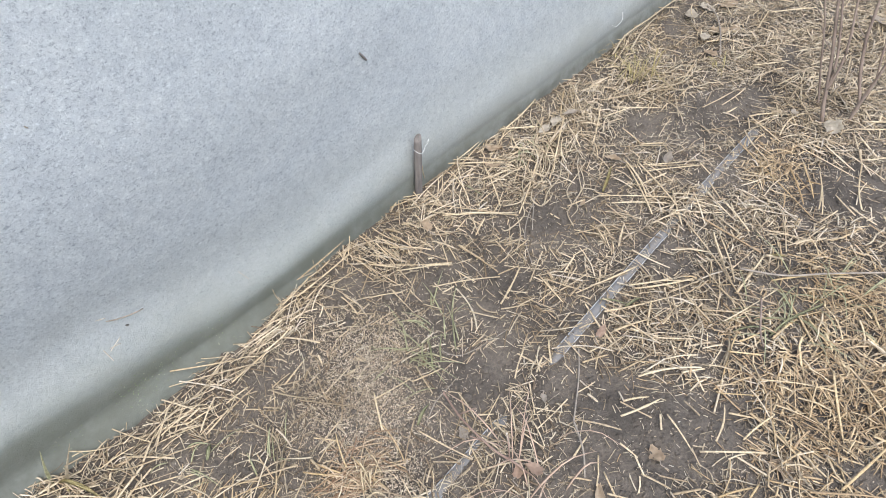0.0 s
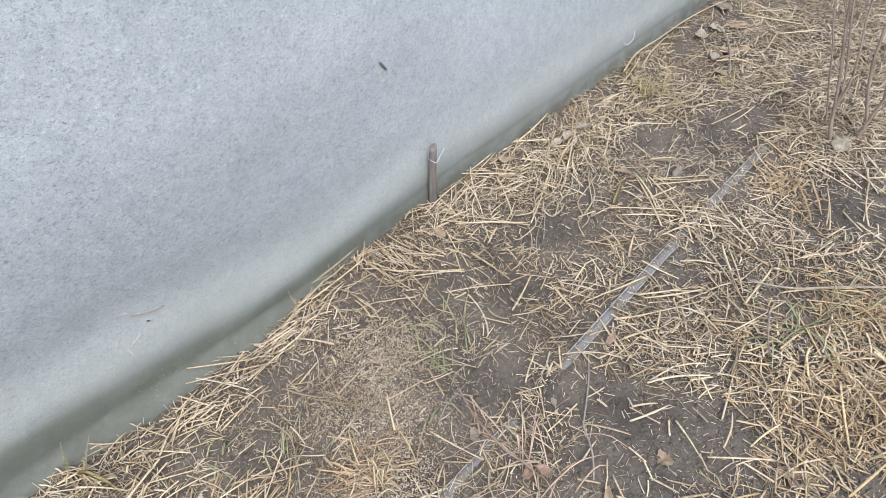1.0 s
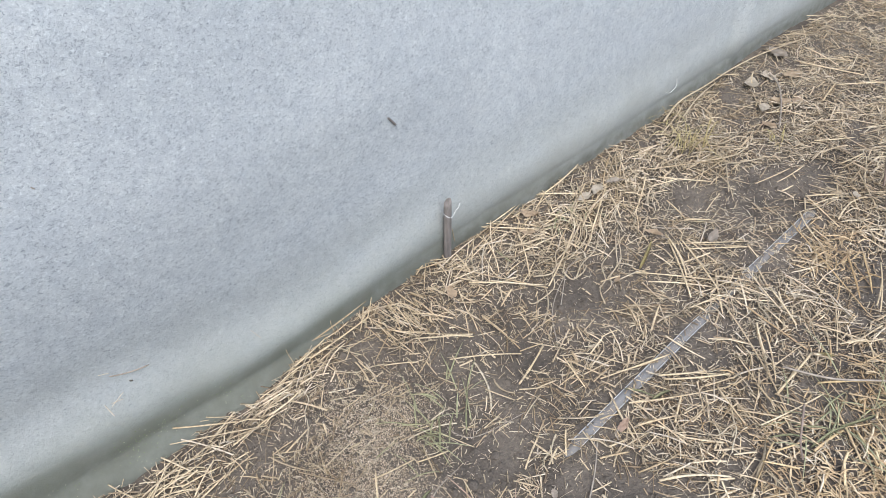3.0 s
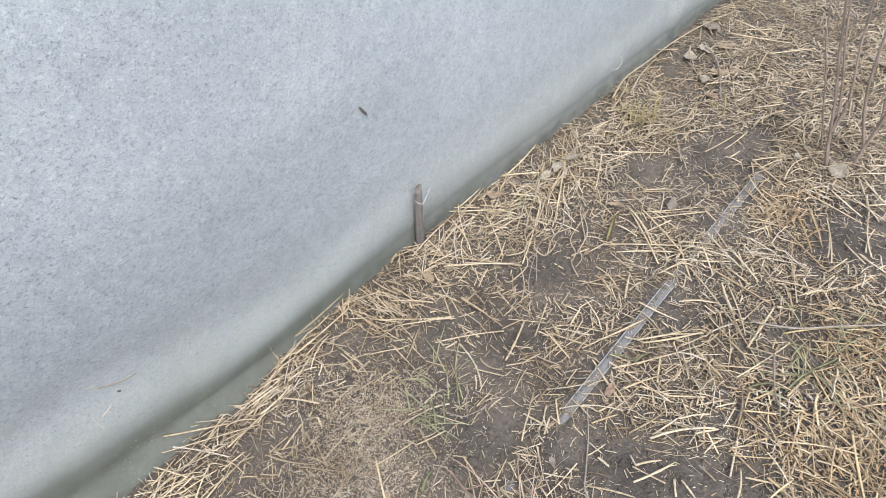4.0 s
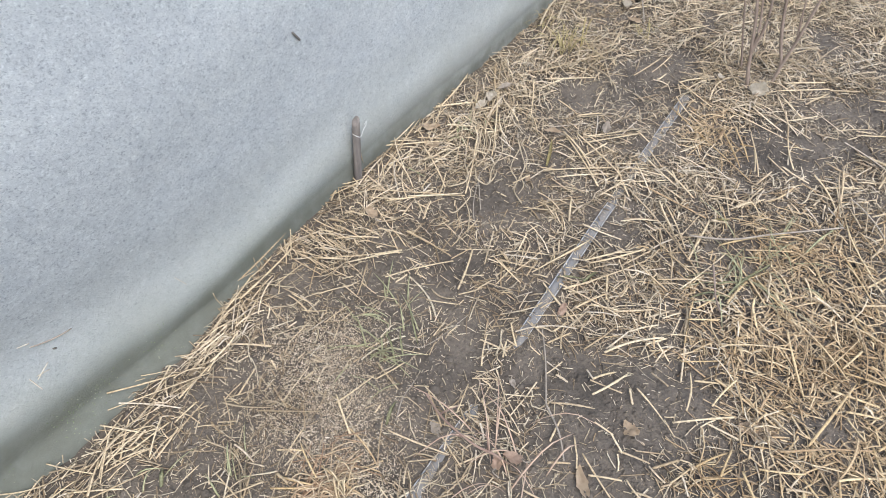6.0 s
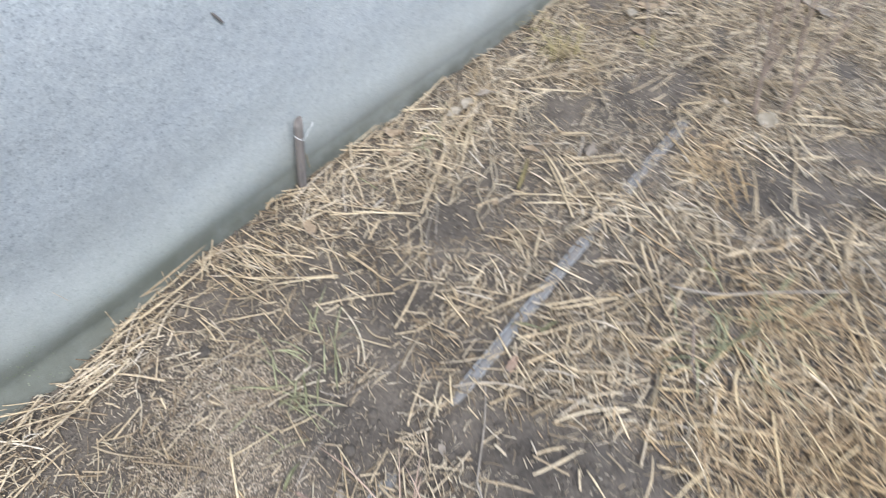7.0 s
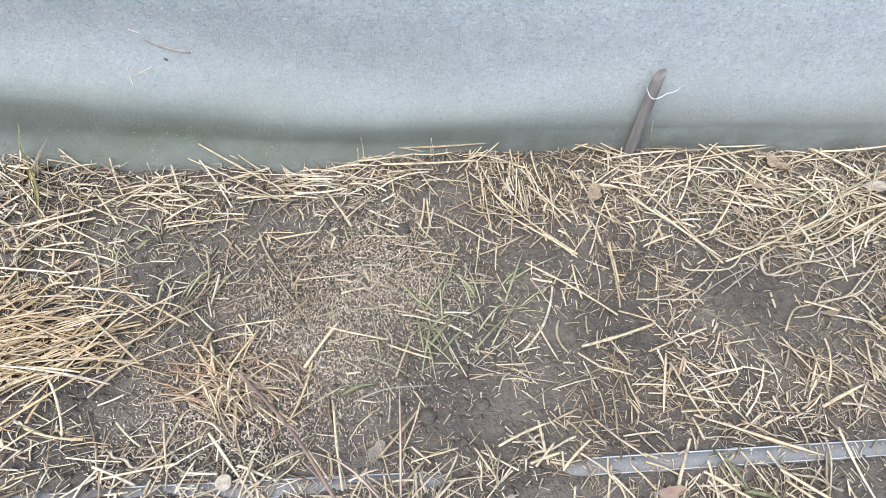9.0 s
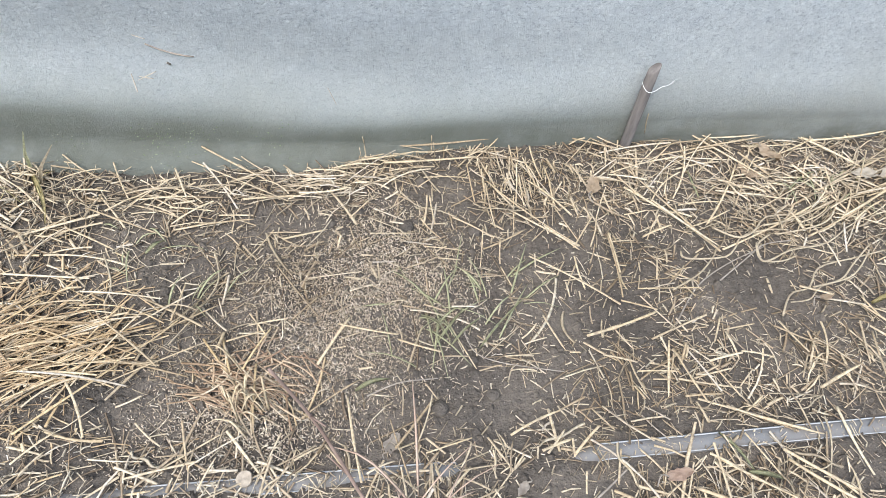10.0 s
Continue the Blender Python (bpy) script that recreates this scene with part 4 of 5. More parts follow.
stalk(0.294, -1.053, 0.369, -1.092, 0.0051)
stalk(0.181, -1.123, 0.157, -1.155, 0.0048)
stalk(0.119, -1.161, 0.186, -1.179, 0.0048)
stalk(0.146, -1.171, 0.088, -1.175, 0.0055)
stalk(0.044, -0.921, 0.008, -0.976, 0.0044)
stalk(-0.197, -0.701, -0.154, -0.729, 0.0055)
stalk(-0.229, -0.715, -0.155, -0.750, 0.0055)
stalk(-0.205, -0.699, -0.192, -0.755, 0.0039)
stalk(-0.173, -0.773, -0.206, -0.840, 0.0039)
stalk(-0.164, -0.859, -0.089, -0.837, 0.0041)
stalk(-0.201, -0.848, -0.131, -0.929, 0.0048)
stalk(-0.273, -0.741, -0.273, -0.776, 0.0046)
stalk(-0.295, -0.795, -0.292, -0.846, 0.0045)
stalk(-0.296, -0.852, -0.263, -0.881, 0.0055)
stalk(-0.334, -0.749, -0.374, -0.821, 0.0037)
stalk(-0.362, -0.773, -0.344, -0.821, 0.0044)
stalk(-0.331, -0.825, -0.349, -0.887, 0.0037)
stalk(-0.310, -0.724, -0.360, -0.751, 0.0037)
stalk(-0.339, -0.694, -0.295, -0.691, 0.0045)
stalk(-0.327, -0.599, -0.356, -0.647, 0.0030)
stalk(-0.280, -0.663, -0.248, -0.730, 0.0046)
stalk(-0.307, -0.587, -0.284, -0.633, 0.0031)
stalk(-0.356, -0.589, -0.361, -0.649, 0.0030)
stalk(-0.379, -0.710, -0.355, -0.741, 0.0052)
stalk(-0.438, -0.698, -0.430, -0.760, 0.0043)
stalk(-0.306, -0.884, -0.252, -0.904, 0.0038)
stalk(-0.260, -0.907, -0.202, -0.942, 0.0047)
stalk(-0.168, -0.894, -0.173, -0.952, 0.0048)
stalk(-0.253, -0.945, -0.195, -0.945, 0.0047)
stalk(-0.070, -0.912, -0.116, -0.939, 0.0041)
stalk(-0.133, -0.892, -0.057, -0.911, 0.0041)
stalk(-0.085, -0.929, -0.106, -0.996, 0.0041)
stalk(-0.180, -0.949, -0.134, -1.040, 0.0040)
stalk(-0.150, -0.943, -0.192, -0.958, 0.0040)
stalk(-0.183, -0.955, -0.193, -0.993, 0.0040)
stalk(-0.200, -0.991, -0.173, -1.054, 0.0048)
stalk(-0.173, -1.054, -0.214, -1.105, 0.0055)
stalk(-0.273, -0.921, -0.232, -0.978, 0.0031)
stalk(-0.222, -0.971, -0.274, -1.012, 0.0054)
stalk(-0.246, -1.067, -0.191, -1.058, 0.0047)
stalk(-0.129, -1.091, -0.192, -1.108, 0.0049)
stalk(-0.157, -1.097, -0.091, -1.180, 0.0055)
stalk(-0.181, -1.118, -0.110, -1.224, 0.0055)
stalk(-0.094, -1.185, 0.003, -1.178, 0.0052)
stalk(-0.059, -1.141, -0.017, -1.164, 0.0052)
stalk(-0.014, -1.129, -0.054, -1.140, 0.0043)
stalk(-0.049, -1.131, -0.175, -1.186, 0.0051)
stalk(-0.164, -1.188, -0.073, -1.202, 0.0055)
stalk(-0.019, -1.081, 0.001, -1.135, 0.0053)
stalk(-0.027, -1.087, -0.056, -1.119, 0.0043)
stalk(-0.118, -1.045, 0.053, -1.084, 0.0055)
stalk(1.277, -0.286, 1.408, -0.264, 0.0055)
stalk(1.458, -0.109, 1.492, -0.309, 0.0055)
stalk(1.094, -0.203, 1.167, -0.279, 0.0055)
stalk(0.752, -0.433, 0.808, -0.439, 0.0054)
stalk(1.055, -0.371, 1.148, -0.442, 0.0055)
stalk(1.116, -0.611, 1.283, -0.569, 0.0055)
stalk(0.973, -0.479, 1.069, -0.497, 0.0055)
stalk(0.775, -0.484, 0.841, -0.539, 0.0054)
stalk(1.383, -0.278, 1.496, -0.381, 0.0052)
stalk(-0.083, -0.213, -0.089, -0.329, 0.0040)
stalk(-0.025, -0.059, 0.081, -0.246, 0.0040)
stalk(-0.029, -0.486, 0.101, -0.547, 0.0040)
stalk(-0.635, -0.366, -0.618, -0.424, 0.0040)
stalk(-0.418, -0.531, -0.366, -0.464, 0.0040)
stalk(-0.331, -0.557, -0.364, -0.591, 0.0040)
stalk(-0.741, -0.060, -0.713, -0.127, 0.0040)
stalk(-0.098, -0.010, -0.030, -0.039, 0.0040)
stalk(0.090, -0.247, 0.345, -0.120, 0.0040)
stalk(0.311, -0.733, 0.169, -0.736, 0.0060)
stalk(0.305, -0.737, 0.329, -0.769, 0.0070)
stalk(0.318, -0.629, 0.188, -0.723, 0.0040)
stalk(0.385, -0.322, 0.495, -0.481, 0.0030)
stalk(0.418, -0.328, 0.272, -0.487, 0.0050)
stalk(-0.138, -0.695, -0.041, -0.770, 0.0060)
stalk(0.056, -0.572, 0.149, -0.652, 0.0050)
stalk(-0.024, -0.806, 0.071, -0.784, 0.0040)
stalk(-0.169, -0.597, -0.120, -0.623, 0.0050)
stalk(0.594, -0.928, 0.465, -0.962, 0.0040)
stalk(0.309, -0.539, 0.148, -0.771, 0.0040)
stalk(-0.034, -0.119, 0.085, -0.249, 0.0050)
stalk(0.667, -0.712, 0.507, -0.777, 0.0040)
stalk(0.770, -0.735, 0.731, -0.839, 0.0040)
stalk(0.777, -0.482, 0.728, -0.593, 0.0040)
stalk(0.733, -0.372, 0.874, -0.394, 0.0040)
stalk(-0.009, -1.153, -0.081, -1.156, 0.0040)
stalk(0.627, -0.927, 0.444, -0.977, 0.0040)
stalk(0.444, -0.977, 0.316, -1.068, 0.0040)
stalk(0.551, -1.060, 0.606, -1.127, 0.0050)
stalk(0.010, -1.050, 0.032, -1.128, 0.0050)
stalk(0.654, -0.510, 0.501, -0.757, 0.0040)
stalk(0.728, -0.631, 0.686, -0.783, 0.0040)
stalk(-0.225, -0.155, -0.133, -0.235, 0.0040)
stalk(-0.250, -0.096, -0.221, -0.162, 0.0040)
stalk(-0.385, -0.021, -0.235, -0.007, 0.0050)
stalk(0.302, -0.620, 0.186, -0.716, 0.0040)
stalk(0.108, -0.652, 0.071, -0.733, 0.0050)
stalk(0.197, -0.870, 0.151, -0.924, 0.0050)
stalk(0.423, -0.374, 0.523, -0.469, 0.0040)
stalk(0.792, -0.402, 0.902, -0.416, 0.0040)
stalk(0.828, -0.526, 0.929, -0.631, 0.0040)

sliver(-0.805, -0.044, -0.817, -0.069, 0.0024)
sliver(-0.641, -0.042, -0.599, -0.071, 0.0023)
sliver(-0.924, -0.055, -0.877, -0.059, 0.0032)
sliver(-0.763, -0.090, -0.714, -0.079, 0.0030)
sliver(-0.714, -0.079, -0.655, -0.072, 0.0023)
sliver(-0.887, -0.151, -0.864, -0.148, 0.0030)
sliver(-0.733, -0.172, -0.676, -0.173, 0.0022)
sliver(-0.732, -0.248, -0.696, -0.254, 0.0027)
sliver(-0.709, -0.292, -0.684, -0.259, 0.0027)
sliver(-0.946, -0.210, -0.917, -0.261, 0.0022)
sliver(-0.890, -0.290, -0.914, -0.232, 0.0022)
sliver(-0.693, -0.112, -0.648, -0.095, 0.0030)
sliver(-0.966, -0.146, -0.931, -0.158, 0.0023)
sliver(-0.938, -0.107, -0.896, -0.116, 0.0032)
sliver(-0.550, -0.087, -0.511, -0.083, 0.0029)
sliver(-0.286, -0.050, -0.246, -0.030, 0.0031)
sliver(-0.397, -0.019, -0.351, -0.033, 0.0023)
sliver(-0.538, -0.059, -0.515, -0.079, 0.0030)
sliver(-0.408, -0.064, -0.399, -0.116, 0.0029)
sliver(-0.390, -0.079, -0.370, -0.078, 0.0029)
sliver(-0.364, -0.105, -0.343, -0.089, 0.0029)
sliver(-0.342, -0.101, -0.345, -0.138, 0.0029)
sliver(-0.351, -0.069, -0.323, -0.089, 0.0022)
sliver(-0.279, -0.068, -0.257, -0.097, 0.0030)
sliver(-0.221, -0.085, -0.217, -0.123, 0.0030)
sliver(-0.411, -0.149, -0.382, -0.131, 0.0022)
sliver(-0.412, -0.175, -0.382, -0.178, 0.0041)
sliver(-0.392, -0.214, -0.347, -0.219, 0.0027)
sliver(-0.250, -0.222, -0.256, -0.264, 0.0027)
sliver(-0.254, -0.264, -0.245, -0.305, 0.0026)
sliver(-0.391, -0.272, -0.345, -0.246, 0.0026)
sliver(-0.345, -0.251, -0.312, -0.249, 0.0026)
sliver(-0.314, -0.271, -0.287, -0.284, 0.0022)
sliver(-0.288, -0.291, -0.250, -0.285, 0.0026)
sliver(-0.455, -0.242, -0.438, -0.242, 0.0033)
sliver(-0.439, -0.258, -0.406, -0.254, 0.0022)
sliver(-0.176, -0.288, -0.158, -0.257, 0.0027)
sliver(-0.203, -0.250, -0.205, -0.271, 0.0022)
sliver(-0.046, -0.026, -0.051, -0.068, 0.0032)
sliver(0.070, -0.042, 0.091, -0.070, 0.0033)
sliver(0.330, -0.002, 0.366, -0.017, 0.0037)
sliver(0.273, -0.009, 0.327, -0.009, 0.0028)
sliver(-0.079, -0.281, -0.080, -0.317, 0.0034)
sliver(-0.043, -0.168, -0.011, -0.168, 0.0030)
sliver(-0.033, -0.303, -0.021, -0.262, 0.0028)
sliver(0.026, -0.295, 0.020, -0.321, 0.0028)
sliver(-0.794, -0.409, -0.767, -0.411, 0.0026)
sliver(-0.891, -0.412, -0.860, -0.386, 0.0033)
sliver(-0.867, -0.336, -0.832, -0.311, 0.0027)
sliver(-0.587, -0.455, -0.586, -0.506, 0.0029)
sliver(-0.610, -0.461, -0.586, -0.506, 0.0029)
sliver(-0.772, -0.492, -0.759, -0.480, 0.0031)
sliver(-0.751, -0.457, -0.720, -0.448, 0.0031)
sliver(-0.691, -0.449, -0.685, -0.472, 0.0024)
sliver(-0.720, -0.484, -0.690, -0.510, 0.0030)
sliver(-0.628, -0.547, -0.597, -0.547, 0.0034)
sliver(-0.665, -0.570, -0.655, -0.536, 0.0023)
sliver(-0.694, -0.523, -0.659, -0.525, 0.0023)
sliver(-0.721, -0.554, -0.719, -0.522, 0.0029)
sliver(-0.827, -0.544, -0.812, -0.513, 0.0031)
sliver(-0.768, -0.521, -0.705, -0.529, 0.0024)
sliver(-0.648, -0.516, -0.647, -0.568, 0.0023)
sliver(-0.638, -0.569, -0.621, -0.534, 0.0028)
sliver(-0.648, -0.304, -0.637, -0.337, 0.0026)
sliver(-0.651, -0.542, -0.595, -0.505, 0.0023)
sliver(-0.485, -0.379, -0.456, -0.373, 0.0024)
sliver(-0.354, -0.409, -0.317, -0.410, 0.0030)
sliver(-0.460, -0.422, -0.442, -0.421, 0.0036)
sliver(-0.446, -0.458, -0.422, -0.461, 0.0023)
sliver(-0.406, -0.452, -0.408, -0.487, 0.0023)
sliver(-0.377, -0.444, -0.363, -0.466, 0.0023)
sliver(-0.464, -0.405, -0.439, -0.419, 0.0024)
sliver(-0.415, -0.536, -0.381, -0.517, 0.0028)
sliver(-0.381, -0.519, -0.359, -0.538, 0.0034)
sliver(-0.382, -0.585, -0.379, -0.556, 0.0022)
sliver(-0.452, -0.561, -0.419, -0.547, 0.0028)
sliver(-0.348, -0.594, -0.335, -0.541, 0.0028)
sliver(-0.328, -0.531, -0.344, -0.561, 0.0028)
sliver(-0.341, -0.561, -0.287, -0.554, 0.0022)
sliver(-0.342, -0.571, -0.311, -0.586, 0.0028)
sliver(-0.325, -0.595, -0.294, -0.581, 0.0028)
sliver(-0.303, -0.525, -0.292, -0.547, 0.0023)
sliver(-0.285, -0.568, -0.276, -0.527, 0.0028)
sliver(-0.204, -0.531, -0.206, -0.554, 0.0035)
sliver(-0.269, -0.410, -0.219, -0.408, 0.0024)
sliver(-0.242, -0.385, -0.219, -0.364, 0.0031)
sliver(-0.239, -0.392, -0.210, -0.389, 0.0025)
sliver(-0.181, -0.410, -0.166, -0.411, 0.0031)
sliver(-0.265, -0.435, -0.232, -0.437, 0.0024)
sliver(-0.333, -0.336, -0.297, -0.334, 0.0031)
sliver(-0.371, -0.329, -0.341, -0.340, 0.0031)
sliver(-0.535, -0.540, -0.503, -0.524, 0.0034)
sliver(-0.500, -0.521, -0.474, -0.560, 0.0028)
sliver(-0.135, -0.394, -0.124, -0.358, 0.0032)
sliver(-0.111, -0.378, -0.097, -0.414, 0.0032)
sliver(-0.057, -0.398, -0.052, -0.420, 0.0033)
sliver(0.159, -0.417, 0.139, -0.451, 0.0036)
sliver(0.145, -0.430, 0.120, -0.467, 0.0028)
sliver(0.030, -0.495, 0.057, -0.524, 0.0026)
sliver(0.098, -0.499, 0.096, -0.530, 0.0027)
sliver(-0.152, -0.552, -0.163, -0.592, 0.0035)
sliver(-0.026, -0.545, -0.003, -0.582, 0.0031)
sliver(-0.001, -0.592, 0.041, -0.612, 0.0031)
sliver(-0.140, -0.594, -0.109, -0.605, 0.0041)
sliver(-0.170, -0.492, -0.153, -0.527, 0.0030)
sliver(-0.088, -0.594, -0.110, -0.609, 0.0029)
sliver(-0.219, -0.642, -0.227, -0.668, 0.0055)
sliver(-0.229, -0.626, -0.191, -0.639, 0.0032)
sliver(-0.199, -0.576, -0.204, -0.601, 0.0032)
sliver(-0.182, -0.683, -0.197, -0.701, 0.0040)
sliver(-0.159, -0.699, -0.136, -0.736, 0.0032)
sliver(-0.173, -0.762, -0.200, -0.779, 0.0047)
sliver(-0.203, -0.835, -0.222, -0.861, 0.0031)
sliver(-0.129, -0.781, -0.141, -0.816, 0.0040)
sliver(-0.280, -0.774, -0.297, -0.801, 0.0038)
sliver(-0.292, -0.846, -0.304, -0.878, 0.0038)
sliver(-0.374, -0.821, -0.379, -0.845, 0.0036)
sliver(-0.167, -0.982, -0.207, -1.006, 0.0032)
sliver(-0.220, -1.069, -0.209, -1.100, 0.0040)
sliver(-0.037, -1.189, -0.017, -1.207, 0.0044)


def straw_slivers():
    """The shorter straws between the single stalks, joined."""
    whole = bmesh.new()
    for k, s in enumerate(SLIVERS):
        bm = straw_bmesh(*s, 0.018, 900 + k)
        me = bpy.data.meshes.new("straw_slivers")
        bm.to_mesh(me)
        bm.free()
        whole.from_mesh(me)
        bpy.data.meshes.remove(me)
    tagged(part("straw_slivers", whole, STRAW, None), "short broken straws strewn over soil and mulch", "straw", kind="stuff")


straw_slivers()


# ---- leaves, twigs, tufts ----
def leaf(x, y, long, wide, turn, mat, label, curl=0.3, lift=0.012, tilt=0, stem=True):
    """A dead leaf: curled blade with a folded midrib, and its stalk."""
    k = len([o for o in bpy.data.objects if o.name.startswith("dead_leaf")])
    rng = np.random.default_rng(500 + k)
    thing = tagged(new("dead_leaf"), label, "leaf", "dead leaves")
    bm = bmesh.new()
    nu, nv = 11, 7
    rows = []
    wob = rng.uniform(0.75, 1.15, nu)
    for i in range(nu):
        u = i / (nu - 1)
        w = wide * 0.5 * (math.sin(math.pi * (0.05 + 0.92 * u ** 0.85)) ** 0.75) * (1 + 0.35 * (wob[i] - 0.95))
        row = []
        tear = rng.uniform(0.72, 1.12, 2)
        for j in range(nv):
            v = 2 * j / (nv - 1) - 1
            z = 0.7 * curl * wide * (0.3 * v * v * math.cos(5 * u + k) + 0.3 * abs(v)) + 0.4 * curl * long * 0.6 * (u - 0.5) ** 2 + rng.normal(0, 0.05) * wide
            row.append(bm.verts.new((long * (u - 0.5) - 0.12 * long * v * v * (1 - u), w * v * (float(tear[0 if v < 0 else 1]) if abs(v) > 0.6 else 1.0), z)))
        rows.append(row)
    for ra, rb in zip(rows, rows[1:]):
        for j in range(nv - 1):
            bm.faces.new((ra[j], ra[j + 1], rb[j + 1], rb[j]))
    bmesh.ops.solidify(bm, geom=bm.faces, thickness=0.0005)
    part("blade", bm, mat, thing)
    if stem:
        part("stalk", tube(smooth_line([(-long * 0.5, 0, curl * long * 0.15), (-long * 0.75, 0.004, 0.002), (-long, -0.006, -0.004)], 7), 0.0009, 6), TWIG, thing, "thin brown leaf stalk")
    thing.matrix_basis = pose(x, y, float(soil_height(x, y)) + lift, tilt, 0, turn)
    return thing


leaf(-0.243, -0.793, 0.03, 0.027, 60, LEAF, "small pinkish-beige dead leaf lying on bare soil", 0.35, 0.004)
leaf(-0.37, -0.768, 0.048, 0.02, 40, LEAF, "narrow curled beige dead leaf on bare soil", 0.6, 0.006)
leaf(-0.405, -0.66, 0.03, 0.024, 110, REDLEAF, "russet dead leaf at the foot of the dry weed", 0.5, 0.02, 18)
leaf(-0.425, -0.645, 0.024, 0.018, 20, REDLEAF, "small russet dead leaf beside the dry weed", 0.6, 0.022, -20)
leaf(-0.133, -0.969, 0.058, 0.042, 100, LEAF, "broad beige dead leaf sunk in the straw", 0.3, 0.003)
leaf(0.858, -0.668, 0.045, 0.042, 80, PALELEAF, "pale folded dead leaf leaning at the cane foot", 0.3, 0.022, -38, False)
leaf(0.868, -0.566, 0.024, 0.02, 40, PALELEAF, "small round pale dead leaf on the straw", 0.3, 0.02)
leaf(1.239, -0.076, 0.06, 0.045, 30, PALELEAF, "pale pinkish dead leaf among straw by the tunnel", 0.25, 0.014)
leaf(1.188, -0.195, 0.055, 0.045, 120, LEAF, "rounded tan dead leaf on the straw", 0.3, 0.016)
leaf(1.123, -0.183, 0.05, 0.035, 200, PALELEAF, "pale folded dead leaf on the straw", 0.3, 0.016)
leaf(1.052, -0.237, 0.045, 0.03, 80, LEAF, "small tan dead leaf on the straw", 0.3, 0.016)
leaf(1.307, -0.099, 0.055, 0.04, 260, PALELEAF, "pale dead leaf among straw", 0.25, 0.014)
leaf(1.474, -0.03, 0.08, 0.05, 60, GREYLEAF, "grey dead leaf by the fabric foot", 0.3, 0.012)
leaf(1.229, -0.232, 0.045, 0.03, 10, LEAF, "small brown dead leaf on the straw", 0.3, 0.016)
leaf(1.38, -0.14, 0.06, 0.045, 320, LEAF, "dull tan dead leaf among straw", 0.25, 0.014)
leaf(1.53, -0.585, 0.12, 0.06, 70, GREYLEAF, "long pale grey dead leaf behind the canes", 0.3, 0.016, 8)
leaf(1.234, -1.013, 0.09, 0.06, 15, GREYLEAF, "grey dead leaf on the straw", 0.4, 0.02)
leaf(0.4, -0.3, 0.04, 0.02, 100, LEAF, "small yellowish dead leaf on the straw", 0.7, 0.02)
leaf(0.494, -0.405, 0.055, 0.024, 20, GREYLEAF, "shrivelled grey dead leaf on bare soil", 0.9, 0.012)
leaf(0.218, -0.337, 0.026, 0.012, 15, LEAF, "dry pale seed husk on bare soil", 0.8, 0.01)
leaf(0.245, -0.045, 0.04, 0.028, 300, LEAF, "small brown dead leaf in the straw", 0.6, 0.02)
leaf(-0.085, -0.115, 0.034, 0.024, 70, LEAF, "small tan dead leaf in the straw", 0.6, 0.02)
leaf(0.44, -0.098, 0.045, 0.03, 200, PALELEAF, "pale pinkish dead leaf at the tunnel foot", 0.4, 0.02)
leaf(0.495, -0.105, 0.04, 0.02, 150, GREYLEAF, "olive-grey curled dead leaf in the straw", 0.7, 0.022)
leaf(0.392, -0.095, 0.04, 0.026, 170, PALELEAF, "crumpled pale dead leaf at the tunnel foot", 0.5, 0.02)
leaf(0.19, -0.083, 0.036, 0.022, 120, LEAF, "tan dead leaf in the straw", 0.4, 0.02)
leaf(-0.42, -0.52, 0.026, 0.02, 60, GREYLEAF, "small grey dead leaf beside the pipe", 0.4, 0.006)
leaf(-0.087, -0.585, 0.032, 0.016, 10, REDLEAF, "soft brown dead leaf half buried in straw", 0.5, 0.018)
leaf(-0.273, -0.585, 0.02, 0.012, 230, GREYLEAF, "small greenish grey leaf on bare soil", 0.4, 0.006)


def twig(name, points, r0, r1, mat, label, category="twig", n=18):
    line = smooth_line(points, n)
    return tagged(part(name, tube(line, list(np.linspace(r0, r1, n)), 7), mat, None), label, category)


def ground_line(points, lift=0.012):
    return [(x, y, float(soil_height(x, y)) + lift) for x, y in points]


twig("twig", ground_line([(0.83, -0.03), (0.95, 0.0), (1.1, 0.005), (1.26, 0.0), (1.42, -0.02), (1.62, -0.06)], 0.028), 0.003, 0.002, DULL, "long pale bent dry stem lying along the tunnel foot")
twig("twig", ground_line([(0.9, -0.05), (1.02, -0.02), (1.15, 0.0)], 0.02), 0.0025, 0.0018, DULL, "thin pale dry stem lying at the tunnel foot")
twig("twig", ground_line([(1.33, -0.07), (1.28, -0.14), (1.17, -0.21), (1.05, -0.27)], 0.02), 0.003, 0.002, TWIG, "curved brown twig lying on the straw")
twig("twig", ground_line([(0.225, -0.715), (0.27, -0.79), (0.33, -0.86), (0.43, -0.975)], 0.022), 0.0022, 0.0018, TWIG, "long brownish stem lying across the straw")
twig("twig", ground_line([(-0.148, -0.574), (-0.2, -0.61), (-0.285, -0.657)], 0.012), 0.0012, 0.0016, TWIG, "thin dark stem lying over bare soil")
twig("twig", ground_line([(-0.285, -0.657), (-0.32, -0.7), (-0.36, -0.73)], 0.012), 0.002, 0.0014, TWIG, "short brown stem lying on soil")
twig("twig", ground_line([(0.138, -0.366), (0.165, -0.33), (0.2, -0.318), (0.235, -0.28), (0.30, -0.265), (0.36, -0.25)], 0.01), 0.0016, 0.0012, DULL, "curled pale dry stem on bare soil")
